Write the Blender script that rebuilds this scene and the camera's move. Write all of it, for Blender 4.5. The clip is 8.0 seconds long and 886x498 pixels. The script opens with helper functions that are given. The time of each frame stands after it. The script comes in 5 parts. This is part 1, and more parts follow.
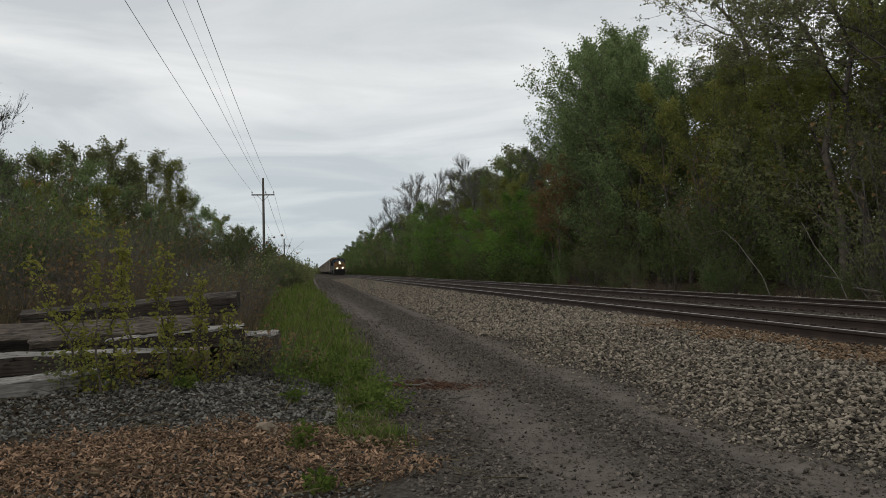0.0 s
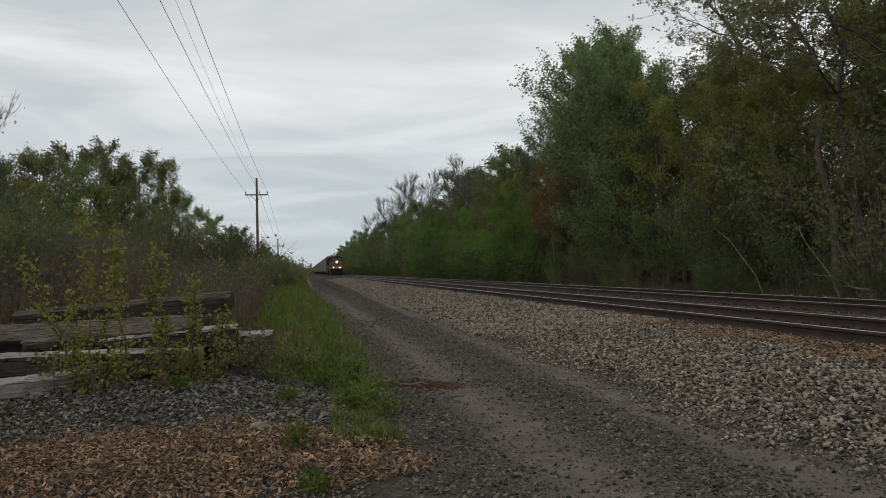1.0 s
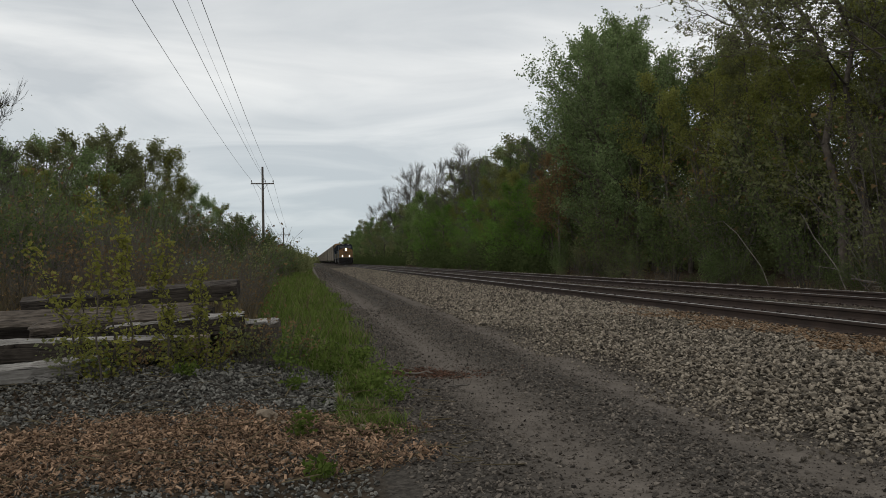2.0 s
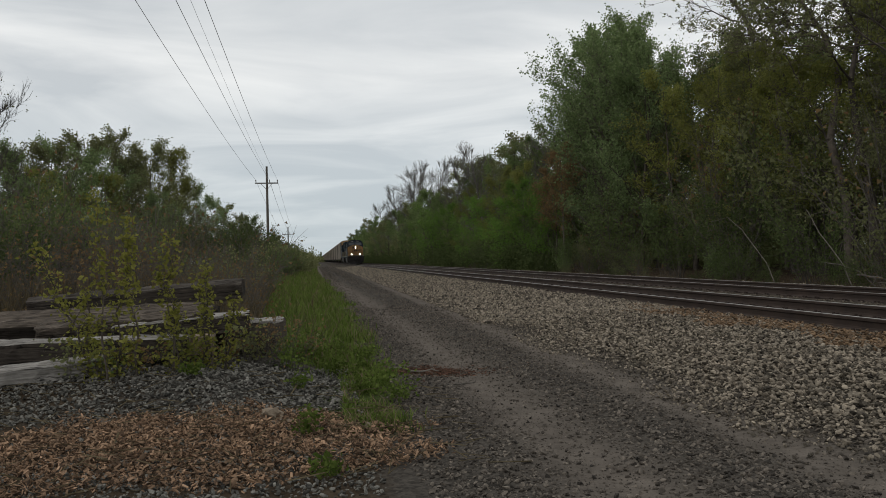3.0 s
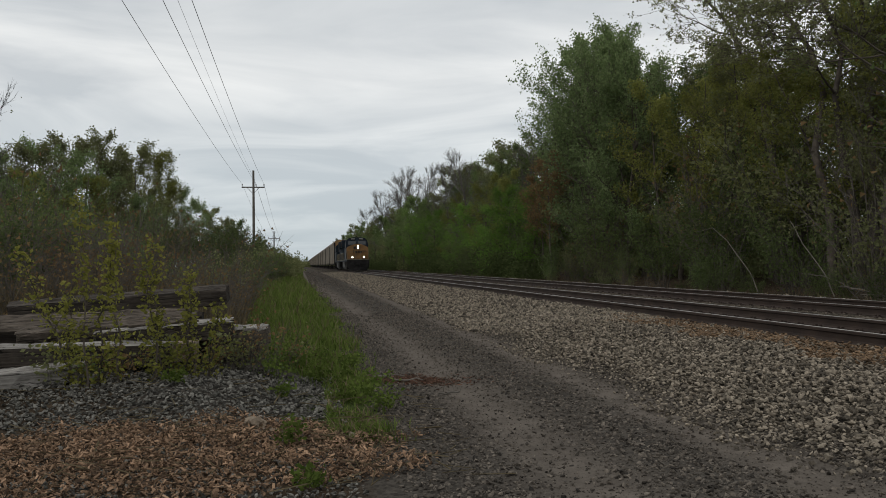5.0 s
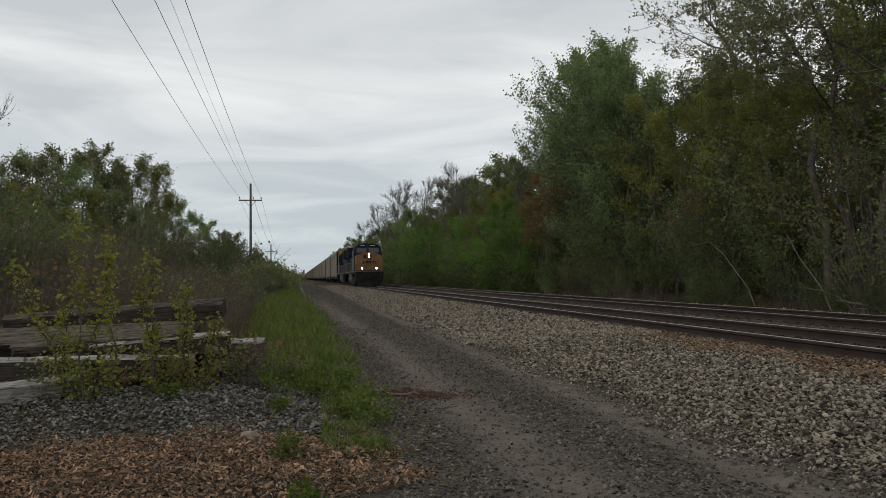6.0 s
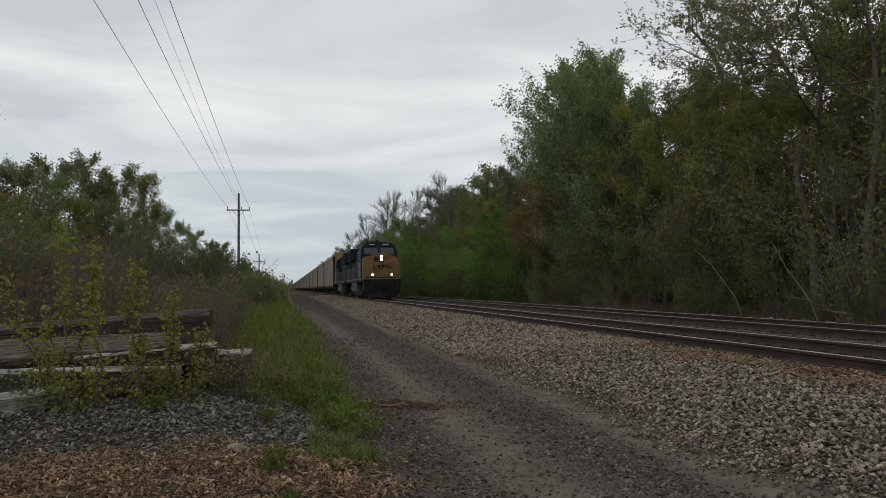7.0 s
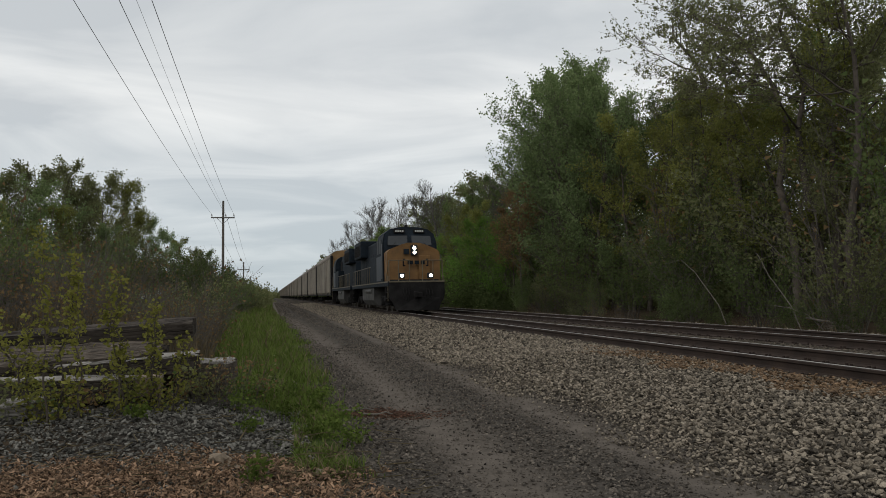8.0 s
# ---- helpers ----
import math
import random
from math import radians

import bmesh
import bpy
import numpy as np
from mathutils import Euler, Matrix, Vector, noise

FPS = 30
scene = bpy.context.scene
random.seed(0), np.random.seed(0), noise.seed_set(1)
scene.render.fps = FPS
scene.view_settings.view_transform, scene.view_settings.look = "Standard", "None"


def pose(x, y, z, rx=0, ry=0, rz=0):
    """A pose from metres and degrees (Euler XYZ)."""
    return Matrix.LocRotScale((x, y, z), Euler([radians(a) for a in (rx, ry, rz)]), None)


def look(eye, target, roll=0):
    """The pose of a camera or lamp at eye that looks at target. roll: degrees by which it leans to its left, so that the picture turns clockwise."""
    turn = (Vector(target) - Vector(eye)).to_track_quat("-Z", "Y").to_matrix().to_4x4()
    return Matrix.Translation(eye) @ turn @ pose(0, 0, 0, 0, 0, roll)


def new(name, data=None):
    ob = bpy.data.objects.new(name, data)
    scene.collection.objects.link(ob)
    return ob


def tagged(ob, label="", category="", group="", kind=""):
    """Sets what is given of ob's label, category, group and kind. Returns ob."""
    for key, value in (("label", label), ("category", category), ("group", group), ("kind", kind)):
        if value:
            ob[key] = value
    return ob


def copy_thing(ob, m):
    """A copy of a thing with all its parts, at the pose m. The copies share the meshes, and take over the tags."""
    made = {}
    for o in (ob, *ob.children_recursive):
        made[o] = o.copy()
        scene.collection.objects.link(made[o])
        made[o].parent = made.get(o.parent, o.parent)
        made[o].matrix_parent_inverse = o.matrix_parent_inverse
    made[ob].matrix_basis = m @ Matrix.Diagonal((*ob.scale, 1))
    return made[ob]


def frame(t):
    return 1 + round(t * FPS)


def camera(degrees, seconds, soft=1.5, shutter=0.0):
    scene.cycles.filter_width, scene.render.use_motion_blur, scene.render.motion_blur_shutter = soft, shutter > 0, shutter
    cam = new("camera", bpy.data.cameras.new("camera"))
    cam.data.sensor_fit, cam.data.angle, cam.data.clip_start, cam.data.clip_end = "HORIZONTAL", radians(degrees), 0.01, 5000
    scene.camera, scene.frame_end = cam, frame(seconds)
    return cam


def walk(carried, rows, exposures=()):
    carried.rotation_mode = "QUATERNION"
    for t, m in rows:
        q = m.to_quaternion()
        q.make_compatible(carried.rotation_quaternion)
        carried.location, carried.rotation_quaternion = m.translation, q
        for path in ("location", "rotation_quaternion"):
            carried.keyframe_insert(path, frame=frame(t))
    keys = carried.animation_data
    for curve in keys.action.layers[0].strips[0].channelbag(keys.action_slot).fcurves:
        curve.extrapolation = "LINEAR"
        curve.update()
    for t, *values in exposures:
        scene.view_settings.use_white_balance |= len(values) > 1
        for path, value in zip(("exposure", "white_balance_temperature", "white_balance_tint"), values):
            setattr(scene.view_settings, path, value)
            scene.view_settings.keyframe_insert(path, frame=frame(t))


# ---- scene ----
cam = camera(58.0, 8.0, soft=0.65)
walk(cam, [(t, pose(x, y, z, 90, 0, yaw) @ pose(0, 0, 0, tilt, 0, 0) @ pose(0, 0, 0, 0, 0, lean)) for t, x, y, z, yaw, tilt, lean in (
    (0.0, 0.010, -0.009, 1.252, -9.36, 1.46, -1.36),
    (0.5, 0.012, -0.014, 1.253, -9.35, 1.71, -1.56),
    (1.0, 0.009, -0.022, 1.251, -9.79, 1.42, -1.51),
    (1.5, 0.002, -0.021, 1.248, -9.51, 0.92, -1.02),
    (3.0, 0.002, -0.012, 1.238, -9.07, 0.61, -1.47),
    (3.5, -0.003, -0.012, 1.241, -8.98, 0.73, -1.26),
    (4.0, 0.000, 0.000, 1.250, -8.71, 1.12, -1.15),
    (4.5, 0.005, -0.002, 1.258, -9.69, 0.77, -1.08),
    (6.0, 0.005, 0.005, 1.269, -10.28, 1.99, -0.72),
    (6.5, 0.003, 0.002, 1.270, -10.63, 2.18, -0.71),
    (7.0, 0.009, 0.012, 1.276, -11.10, 2.68, -0.78),
    (7.5, 0.012, 0.012, 1.281, -11.70, 3.24, -0.75),
    (8.0, 0.020, 0.029, 1.277, -12.15, 3.24, -0.75))])


# ---- world and light: an overcast spring day ----
def overcast_world():
    world = bpy.data.worlds.new("overcast_sky")
    scene.world = world
    world.use_nodes = True
    nt = world.node_tree
    nt.nodes.clear()
    N = nt.nodes.new
    L = nt.links.new
    sky = N("ShaderNodeTexSky")
    sky.sky_type, sky.sun_disc = "NISHITA", False
    sky.sun_elevation, sky.sun_rotation = radians(44), radians(-122)
    clear = N("ShaderNodeBackground")
    clear.inputs[1].default_value = 0.10
    L(sky.outputs[0], clear.inputs[0])
    tc = N("ShaderNodeTexCoord")
    sep = N("ShaderNodeSeparateXYZ")
    L(tc.outputs["Generated"], sep.inputs[0])
    up = N("ShaderNodeMath")
    up.operation = "MAXIMUM"
    up.inputs[1].default_value = 0.0
    L(sep.outputs[2], up.inputs[0])
    den = N("ShaderNodeMath")
    den.operation = "ADD"
    den.inputs[1].default_value = 0.10
    L(up.outputs[0], den.inputs[0])
    comb = N("ShaderNodeCombineXYZ")
    for k in (0, 1):
        dv = N("ShaderNodeMath")
        dv.operation = "DIVIDE"
        L(sep.outputs[k], dv.inputs[0])
        L(den.outputs[0], dv.inputs[1])
        L(dv.outputs[0], comb.inputs[k])
    mp = N("ShaderNodeMapping")
    mp.inputs["Rotation"].default_value = (0, 0, radians(18))
    mp.inputs["Scale"].default_value = (0.8, 1.05, 1)
    mp.inputs["Location"].default_value = (3.1, 1.7, 0)
    L(comb.outputs[0], mp.inputs[0])
    n1 = N("ShaderNodeTexNoise")
    n1.inputs["Scale"].default_value, n1.inputs["Detail"].default_value, n1.inputs["Roughness"].default_value = 1.0, 7, 0.52
    n1.inputs["Distortion"].default_value = 0.8
    L(mp.outputs[0], n1.inputs["Vector"])
    ramp = N("ShaderNodeValToRGB")
    e = ramp.color_ramp.elements
    e[0].position, e[0].color = 0.37, (0.60, 0.63, 0.65, 1)
    e[1].position, e[1].color = 0.63, (0.89, 0.90, 0.89, 1)
    L(n1.outputs["Fac"], ramp.inputs[0])
    # towards the horizon the layer is seen through more air and turns bluer
    low = N("ShaderNodeMapRange")
    low.inputs["From Min"].default_value, low.inputs["From Max"].default_value = 0.0, 0.22
    low.inputs["To Min"].default_value, low.inputs["To Max"].default_value = 0.75, 0.0
    L(sep.outputs[2], low.inputs["Value"])
    mx = N("ShaderNodeMix")
    mx.data_type = "RGBA"
    L(low.outputs[0], mx.inputs["Factor"])
    L(ramp.outputs[0], mx.inputs[6])
    mx.inputs[7].default_value = (0.47, 0.555, 0.61, 1)
    cloud = N("ShaderNodeBackground")
    cloud.inputs[1].default_value = 1.0
    L(mx.outputs[2], cloud.inputs[0])
    both = N("ShaderNodeMixShader")
    both.inputs[0].default_value = 0.93
    L(clear.outputs[0], both.inputs[1])
    L(cloud.outputs[0], both.inputs[2])
    out = N("ShaderNodeOutputWorld")
    L(both.outputs[0], out.inputs[0])


overcast_world()
sun = new("sun", bpy.data.lights.new("sun", "SUN"))
sun.data.energy, sun.data.angle, sun.data.color = 0.5, radians(60), (1, 0.97, 0.92)
sun.matrix_world = look((-40, -25, 45), (0, 0, 0))
scene.view_settings.exposure = 0.0


# ---- materials ----
def material(name, base, rough=0.8, metal=0.0, vary=0.25, scale=6.0, fine=60.0, bump=0.25, dist=0.01, tint=None, random=0.0, island=0.0, spec=0.4):
    """A surface with two scales of noise in its colour, fine relief and, where asked, a shift from object to object or from piece to piece."""
    m = bpy.data.materials.new(name)
    m.use_nodes = True
    nt = m.node_tree
    N, L = nt.nodes.new, nt.links.new
    bs = nt.nodes["Principled BSDF"]
    bs.inputs["Roughness"].default_value, bs.inputs["Metallic"].default_value = rough, metal
    bs.inputs["Specular IOR Level"].default_value = spec
    tc = N("ShaderNodeTexCoord")
    big = N("ShaderNodeTexNoise")
    big.inputs["Scale"].default_value, big.inputs["Detail"].default_value = scale, 5
    small = N("ShaderNodeTexNoise")
    small.inputs["Scale"].default_value, small.inputs["Detail"].default_value = fine, 3
    L(tc.outputs["Object"], big.inputs["Vector"])
    L(tc.outputs["Object"], small.inputs["Vector"])
    ramp = N("ShaderNodeValToRGB")
    e = ramp.color_ramp.elements
    dark = tuple(c * (1 - vary) for c in base)
    light = tuple(min(1, c * (1 + vary)) for c in (tint or base))
    e[0].position, e[0].color = 0.32, (*dark, 1)
    e[1].position, e[1].color = 0.68, (*light, 1)
    L(big.outputs["Fac"], ramp.inputs[0])
    v = N("ShaderNodeMath")
    v.operation, v.inputs[1].default_value, v.inputs[2].default_value = "MULTIPLY_ADD", vary * 1.6, 1 - vary * 0.8
    L(small.outputs["Fac"], v.inputs[0])
    last = v.outputs[0]
    for on, node, socket in ((random, "ShaderNodeObjectInfo", "Random"), (island, "ShaderNodeNewGeometry", "Random Per Island")):
        if on:
            info = N(node)
            w = N("ShaderNodeMath")
            w.operation, w.inputs[1].default_value, w.inputs[2].default_value = "MULTIPLY_ADD", 2 * on, 1 - on
            L(info.outputs[socket], w.inputs[0])
            t = N("ShaderNodeMath")
            t.operation = "MULTIPLY"
            L(last, t.inputs[0])
            L(w.outputs[0], t.inputs[1])
            last = t.outputs[0]
    sc = N("ShaderNodeVectorMath")
    sc.operation = "SCALE"
    L(ramp.outputs[0], sc.inputs[0])
    L(last, sc.inputs["Scale"])
    L(sc.outputs[0], bs.inputs["Base Color"])
    if bump:
        b = N("ShaderNodeBump")
        b.inputs["Strength"].default_value, b.inputs["Distance"].default_value = bump, dist
        L(small.outputs["Fac"], b.inputs["Height"])
        L(b.outputs[0], bs.inputs["Normal"])
    return m


def leaf_material(name, a, b, through_=0.35, random=0.25):
    """Leaves: two greens, mixed leaf by leaf and tree by tree, with light that passes through."""
    m = bpy.data.materials.new(name)
    m.use_nodes = True
    nt = m.node_tree
    nt.nodes.clear()
    N, L = nt.nodes.new, nt.links.new
    geo, info = N("ShaderNodeNewGeometry"), N("ShaderNodeObjectInfo")
    mx = N("ShaderNodeMix")
    mx.data_type = "RGBA"
    mx.inputs[6].default_value, mx.inputs[7].default_value = (*a, 1), (*b, 1)
    L(geo.outputs["Random Per Island"], mx.inputs["Factor"])
    w = N("ShaderNodeMath")
    w.operation, w.inputs[1].default_value, w.inputs[2].default_value = "MULTIPLY_ADD", 2 * random, 1 - random
    L(info.outputs["Random"], w.inputs[0])
    sc = N("ShaderNodeVectorMath")
    sc.operation = "SCALE"
    L(mx.outputs[2], sc.inputs[0])
    L(w.outputs[0], sc.inputs["Scale"])
    d, t = N("ShaderNodeBsdfDiffuse"), N("ShaderNodeBsdfTranslucent")
    L(sc.outputs[0], d.inputs[0])
    L(sc.outputs[0], t.inputs[0])
    ms = N("ShaderNodeMixShader")
    ms.inputs[0].default_value = through_
    L(d.outputs[0], ms.inputs[1])
    L(t.outputs[0], ms.inputs[2])
    out = N("ShaderNodeOutputMaterial")
    L(ms.outputs[0], out.inputs[0])
    return m


def glow_material(name, color, strength):
    m = bpy.data.materials.new(name)
    m.use_nodes = True
    bs = m.node_tree.nodes["Principled BSDF"]
    bs.inputs["Base Color"].default_value = (0.8, 0.8, 0.75, 1)
    bs.inputs["Emission Color"].default_value, bs.inputs["Emission Strength"].default_value = (*color, 1), strength
    return m


def ground_material():
    """One sheet: road grit, ballast bed with darkened gaps, soil and grass by smooth masks stored on the sheet."""
    m = bpy.data.materials.new("ground")
    m.use_nodes = True
    nt = m.node_tree
    N, L = nt.nodes.new, nt.links.new
    bs = nt.nodes["Principled BSDF"]
    bs.inputs["Roughness"].default_value, bs.inputs["Specular IOR Level"].default_value = 1.0, 0.02
    tc = N("ShaderNodeTexCoord")

    def noise_(scale, detail=4, rough=0.6):
        n = N("ShaderNodeTexNoise")
        n.inputs["Scale"].default_value, n.inputs["Detail"].default_value, n.inputs["Roughness"].default_value = scale, detail, rough
        L(tc.outputs["Object"], n.inputs["Vector"])
        return n.outputs["Fac"]

    def ramp_(fac, c0, c1, p0=0.35, p1=0.65):
        r = N("ShaderNodeValToRGB")
        e = r.color_ramp.elements
        e[0].position, e[0].color, e[1].position, e[1].color = p0, (*c0, 1), p1, (*c1, 1)
        L(fac, r.inputs[0])
        return r.outputs[0]

    def mix_(fac, a, b):
        x = N("ShaderNodeMix")
        x.data_type = "RGBA"
        L(fac, x.inputs["Factor"])
        L(a, x.inputs[6])
        L(b, x.inputs[7])
        return x.outputs[2]

    def mask_(name, sharp=0.25):
        at = N("ShaderNodeAttribute")
        at.attribute_name = name
        ad = N("ShaderNodeMath")
        ad.operation, ad.inputs[1].default_value = "MULTIPLY_ADD", 0.7
        L(noise_(7, 6), ad.inputs[0])
        L(at.outputs["Fac"], ad.inputs[2])
        mr = N("ShaderNodeMapRange")
        mr.inputs["From Min"].default_value, mr.inputs["From Max"].default_value = 0.85 - sharp, 0.85 + sharp
        L(ad.outputs[0], mr.inputs["Value"])
        return mr.outputs[0]

    vor = N("ShaderNodeTexVoronoi")
    vor.inputs["Scale"].default_value = 42
    L(tc.outputs["Object"], vor.inputs["Vector"])
    grit = ramp_(vor.outputs["Color"], (0.02, 0.0175, 0.015), (0.095, 0.083, 0.07), 0.2, 0.8)
    fines = ramp_(noise_(3, 8, 0.7), (0.095, 0.081, 0.068), (0.15, 0.128, 0.108))
    soil = ramp_(noise_(4, 8, 0.7), (0.03, 0.022, 0.015), (0.075, 0.056, 0.038))
    green = ramp_(noise_(9, 6, 0.7), (0.03, 0.04, 0.012), (0.07, 0.09, 0.03))
    big = N("ShaderNodeTexVoronoi")
    big.inputs["Scale"].default_value = 21
    L(tc.outputs["Object"], big.inputs["Vector"])
    # near-black cells: shade in the gaps between ballast stones, put into the colour
    bed = ramp_(big.outputs["Color"], (0.014, 0.012, 0.01), (0.15, 0.128, 0.1), 0.3, 0.95)
    clods = ramp_(noise_(1.1, 7, 0.75), (0.035, 0.031, 0.027), (0.12, 0.107, 0.092), 0.38, 0.66)
    half = N("ShaderNodeMix")
    half.data_type = "RGBA"
    half.inputs["Factor"].default_value = 0.45
    L(grit, half.inputs[6])
    L(clods, half.inputs[7])
    col = mix_(mask_("lane", 0.36), half.outputs[2], fines)
    col = mix_(mask_("bed"), col, bed)
    col = mix_(mask_("soil"), col, soil)
    col = mix_(mask_("grass"), col, green)
    L(col, bs.inputs["Base Color"])
    b = N("ShaderNodeBump")
    b.inputs["Strength"].default_value, b.inputs["Distance"].default_value = 0.6, 0.02
    L(vor.outputs["Distance"], b.inputs["Height"])
    L(b.outputs[0], bs.inputs["Normal"])
    return m


def timber_material(name, dark, light, bump=0.8):
    """Old sawn timber: grain and checks drawn out along y, patches of weathering."""
    m = bpy.data.materials.new(name)
    m.use_nodes = True
    nt = m.node_tree
    N, L = nt.nodes.new, nt.links.new
    bs = nt.nodes["Principled BSDF"]
    bs.inputs["Roughness"].default_value, bs.inputs["Specular IOR Level"].default_value = 0.92, 0.2
    tc, mp, info = N("ShaderNodeTexCoord"), N("ShaderNodeMapping"), N("ShaderNodeObjectInfo")
    mp.inputs["Scale"].default_value = (58, 2.2, 58)
    off = N("ShaderNodeVectorMath")
    off.operation = "SCALE"
    off.inputs[0].default_value = (7, 11, 5)
    L(info.outputs["Random"], off.inputs["Scale"])
    L(tc.outputs["Object"], mp.inputs["Vector"])
    L(off.outputs[0], mp.inputs["Location"])
    grain, patch = N("ShaderNodeTexNoise"), N("ShaderNodeTexNoise")
    grain.inputs["Scale"].default_value, grain.inputs["Detail"].default_value, grain.inputs["Roughness"].default_value = 1.0, 6, 0.7
    patch.inputs["Scale"].default_value, patch.inputs["Detail"].default_value = 5, 5
    L(mp.outputs[0], grain.inputs["Vector"])
    L(tc.outputs["Object"], patch.inputs["Vector"])
    ramp = N("ShaderNodeValToRGB")
    e = ramp.color_ramp.elements
    e[0].position, e[0].color, e[1].position, e[1].color = 0.36, (*dark, 1), 0.66, (*light, 1)
    L(grain.outputs["Fac"], ramp.inputs[0])
    v = N("ShaderNodeMath")
    v.operation, v.inputs[1].default_value, v.inputs[2].default_value = "MULTIPLY_ADD", 1.3, 0.15
    L(patch.outputs["Fac"], v.inputs[0])
    # drying cracks: thin lines where a long-drawn noise crosses its middle
    mc, crack = N("ShaderNodeMapping"), N("ShaderNodeTexNoise")
    mc.inputs["Scale"].default_value = (17, 0.55, 17)
    L(tc.outputs["Object"], mc.inputs["Vector"])
    L(off.outputs[0], mc.inputs["Location"])
    crack.inputs["Scale"].default_value, crack.inputs["Detail"].default_value = 1.0, 3
    L(mc.outputs[0], crack.inputs["Vector"])
    lines = N("ShaderNodeValToRGB")
    for pos, val in ((0.484, 1.0), (0.5, 0.2), (0.516, 1.0)):
        el = lines.color_ramp.elements.new(pos)
        el.color = (val, val, val, 1)
    lines.color_ramp.elements[0].color = (1, 1, 1, 1)
    L(crack.outputs["Fac"], lines.inputs[0])
    vc = N("ShaderNodeMath")
    vc.operation = "MULTIPLY"
    L(v.outputs[0], vc.inputs[0])
    L(lines.outputs[0], vc.inputs[1])
    sc = N("ShaderNodeVectorMath")
    sc.operation = "SCALE"
    L(ramp.outputs[0], sc.inputs[0])
    L(vc.outputs[0], sc.inputs["Scale"])
    L(sc.outputs[0], bs.inputs["Base Color"])
    hb = N("ShaderNodeMath")
    hb.operation = "MULTIPLY_ADD"
    hb.inputs[1].default_value = 0.5
    L(grain.outputs["Fac"], hb.inputs[0])
    L(lines.outputs[0], hb.inputs[2])
    b = N("ShaderNodeBump")
    b.inputs["Strength"].default_value, b.inputs["Distance"].default_value = bump, 0.015
    L(hb.outputs[0], b.inputs["Height"])
    L(b.outputs[0], bs.inputs["Normal"])
    return m


M_GROUND = ground_material()
M_BALLAST = material("ballast_stone", (0.165, 0.138, 0.105), 0.92, vary=0.35, scale=30, fine=120, bump=0.5, island=0.8, spec=0.25)
M_RUSTY_STONE = material("rust_stained_stone", (0.145, 0.094, 0.055), 0.9, vary=0.3, scale=4, fine=90, island=0.45, spec=0.25)
M_BROWN_STONE = material("brown_stained_stone", (0.095, 0.077, 0.06), 0.9, vary=0.3, scale=20, fine=90, island=0.5, spec=0.2)
M_DARK_STONE = material("dark_crushed_stone", (0.118, 0.112, 0.098), 0.95, vary=0.35, scale=30, fine=120, bump=0.5, island=0.7, spec=0.12)
M_GRIT = material("road_gravel", (0.088, 0.074, 0.06), 0.92, vary=0.35, scale=30, fine=120, bump=0.4, island=0.72, spec=0.25)
M_CHIP = material("wood_chip", (0.20, 0.128, 0.08), 0.92, vary=0.4, scale=6, fine=80, island=0.8, spec=0.2)
M_BARK_CRUMB = material("bark_crumb", (0.085, 0.045, 0.03), 0.95, vary=0.35, scale=8, fine=80, island=0.6, spec=0.1)
M_RAIL = material("rusted_rail_steel", (0.036, 0.023, 0.017), 0.85, 0.1, vary=0.3, scale=3, fine=50, bump=0.2)
M_RAIL_TOP = material("worn_rail_head", (0.46, 0.44, 0.42), 0.45, 0.6, vary=0.15, scale=2, fine=40, bump=0.05)
M_SLEEPER = material("weathered_sleeper", (0.12, 0.095, 0.075), 0.9, vary=0.4, scale=7, fine=60, bump=0.5, random=0.3)
M_OLD_TIE = timber_material("creosoted_old_timber", (0.025, 0.02, 0.016), (0.10, 0.083, 0.068))
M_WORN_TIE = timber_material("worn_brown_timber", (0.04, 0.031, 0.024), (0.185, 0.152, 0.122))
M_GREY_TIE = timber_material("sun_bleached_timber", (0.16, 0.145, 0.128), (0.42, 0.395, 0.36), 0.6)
M_PALE_WOOD = material("pale_broken_wood", (0.2, 0.155, 0.11), 0.9, vary=0.3, scale=12, fine=70, bump=0.5)
M_POLE = material("weathered_pole_wood", (0.11, 0.095, 0.08), 0.9, vary=0.3, scale=3, fine=40, bump=0.4)
M_WIRE = material("wire", (0.10, 0.10, 0.10), 0.6, 0.4, vary=0.1, bump=0)
M_INSULATOR = material("insulator_porcelain", (0.14, 0.12, 0.11), 0.3, vary=0.1, bump=0)
M_BARK = material("tree_bark", (0.085, 0.07, 0.056), 0.95, vary=0.4, scale=3, fine=35, bump=0.6, dist=0.02, random=0.25)
M_BARE = material("bare_twig_bark", (0.09, 0.078, 0.064), 0.95, vary=0.35, scale=3, fine=35, bump=0.4, random=0.25)
M_GREY_BARK = material("grey_bare_bark", (0.115, 0.105, 0.092), 0.95, vary=0.35, scale=3, fine=35, bump=0.4, random=0.2)
M_DEADWOOD = material("barkless_dead_wood", (0.125, 0.11, 0.092), 0.9, vary=0.3, scale=4, fine=35, bump=0.4)
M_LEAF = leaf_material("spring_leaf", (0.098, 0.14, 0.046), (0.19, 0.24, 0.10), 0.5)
# spring_leaf scaled down: the shade of the undergrowth is put into its colour
M_LEAF_SHADE = leaf_material("shaded_undergrowth_leaf", (0.062, 0.085, 0.03), (0.125, 0.155, 0.06), 0.45)
M_LEAF_LUSH = leaf_material("grey_green_leaf", (0.135, 0.19, 0.075), (0.245, 0.305, 0.138), 0.58, 0.12)
M_LEAF_YELLOW = leaf_material("yellow_green_leaf", (0.145, 0.155, 0.036), (0.25, 0.255, 0.08), 0.55)
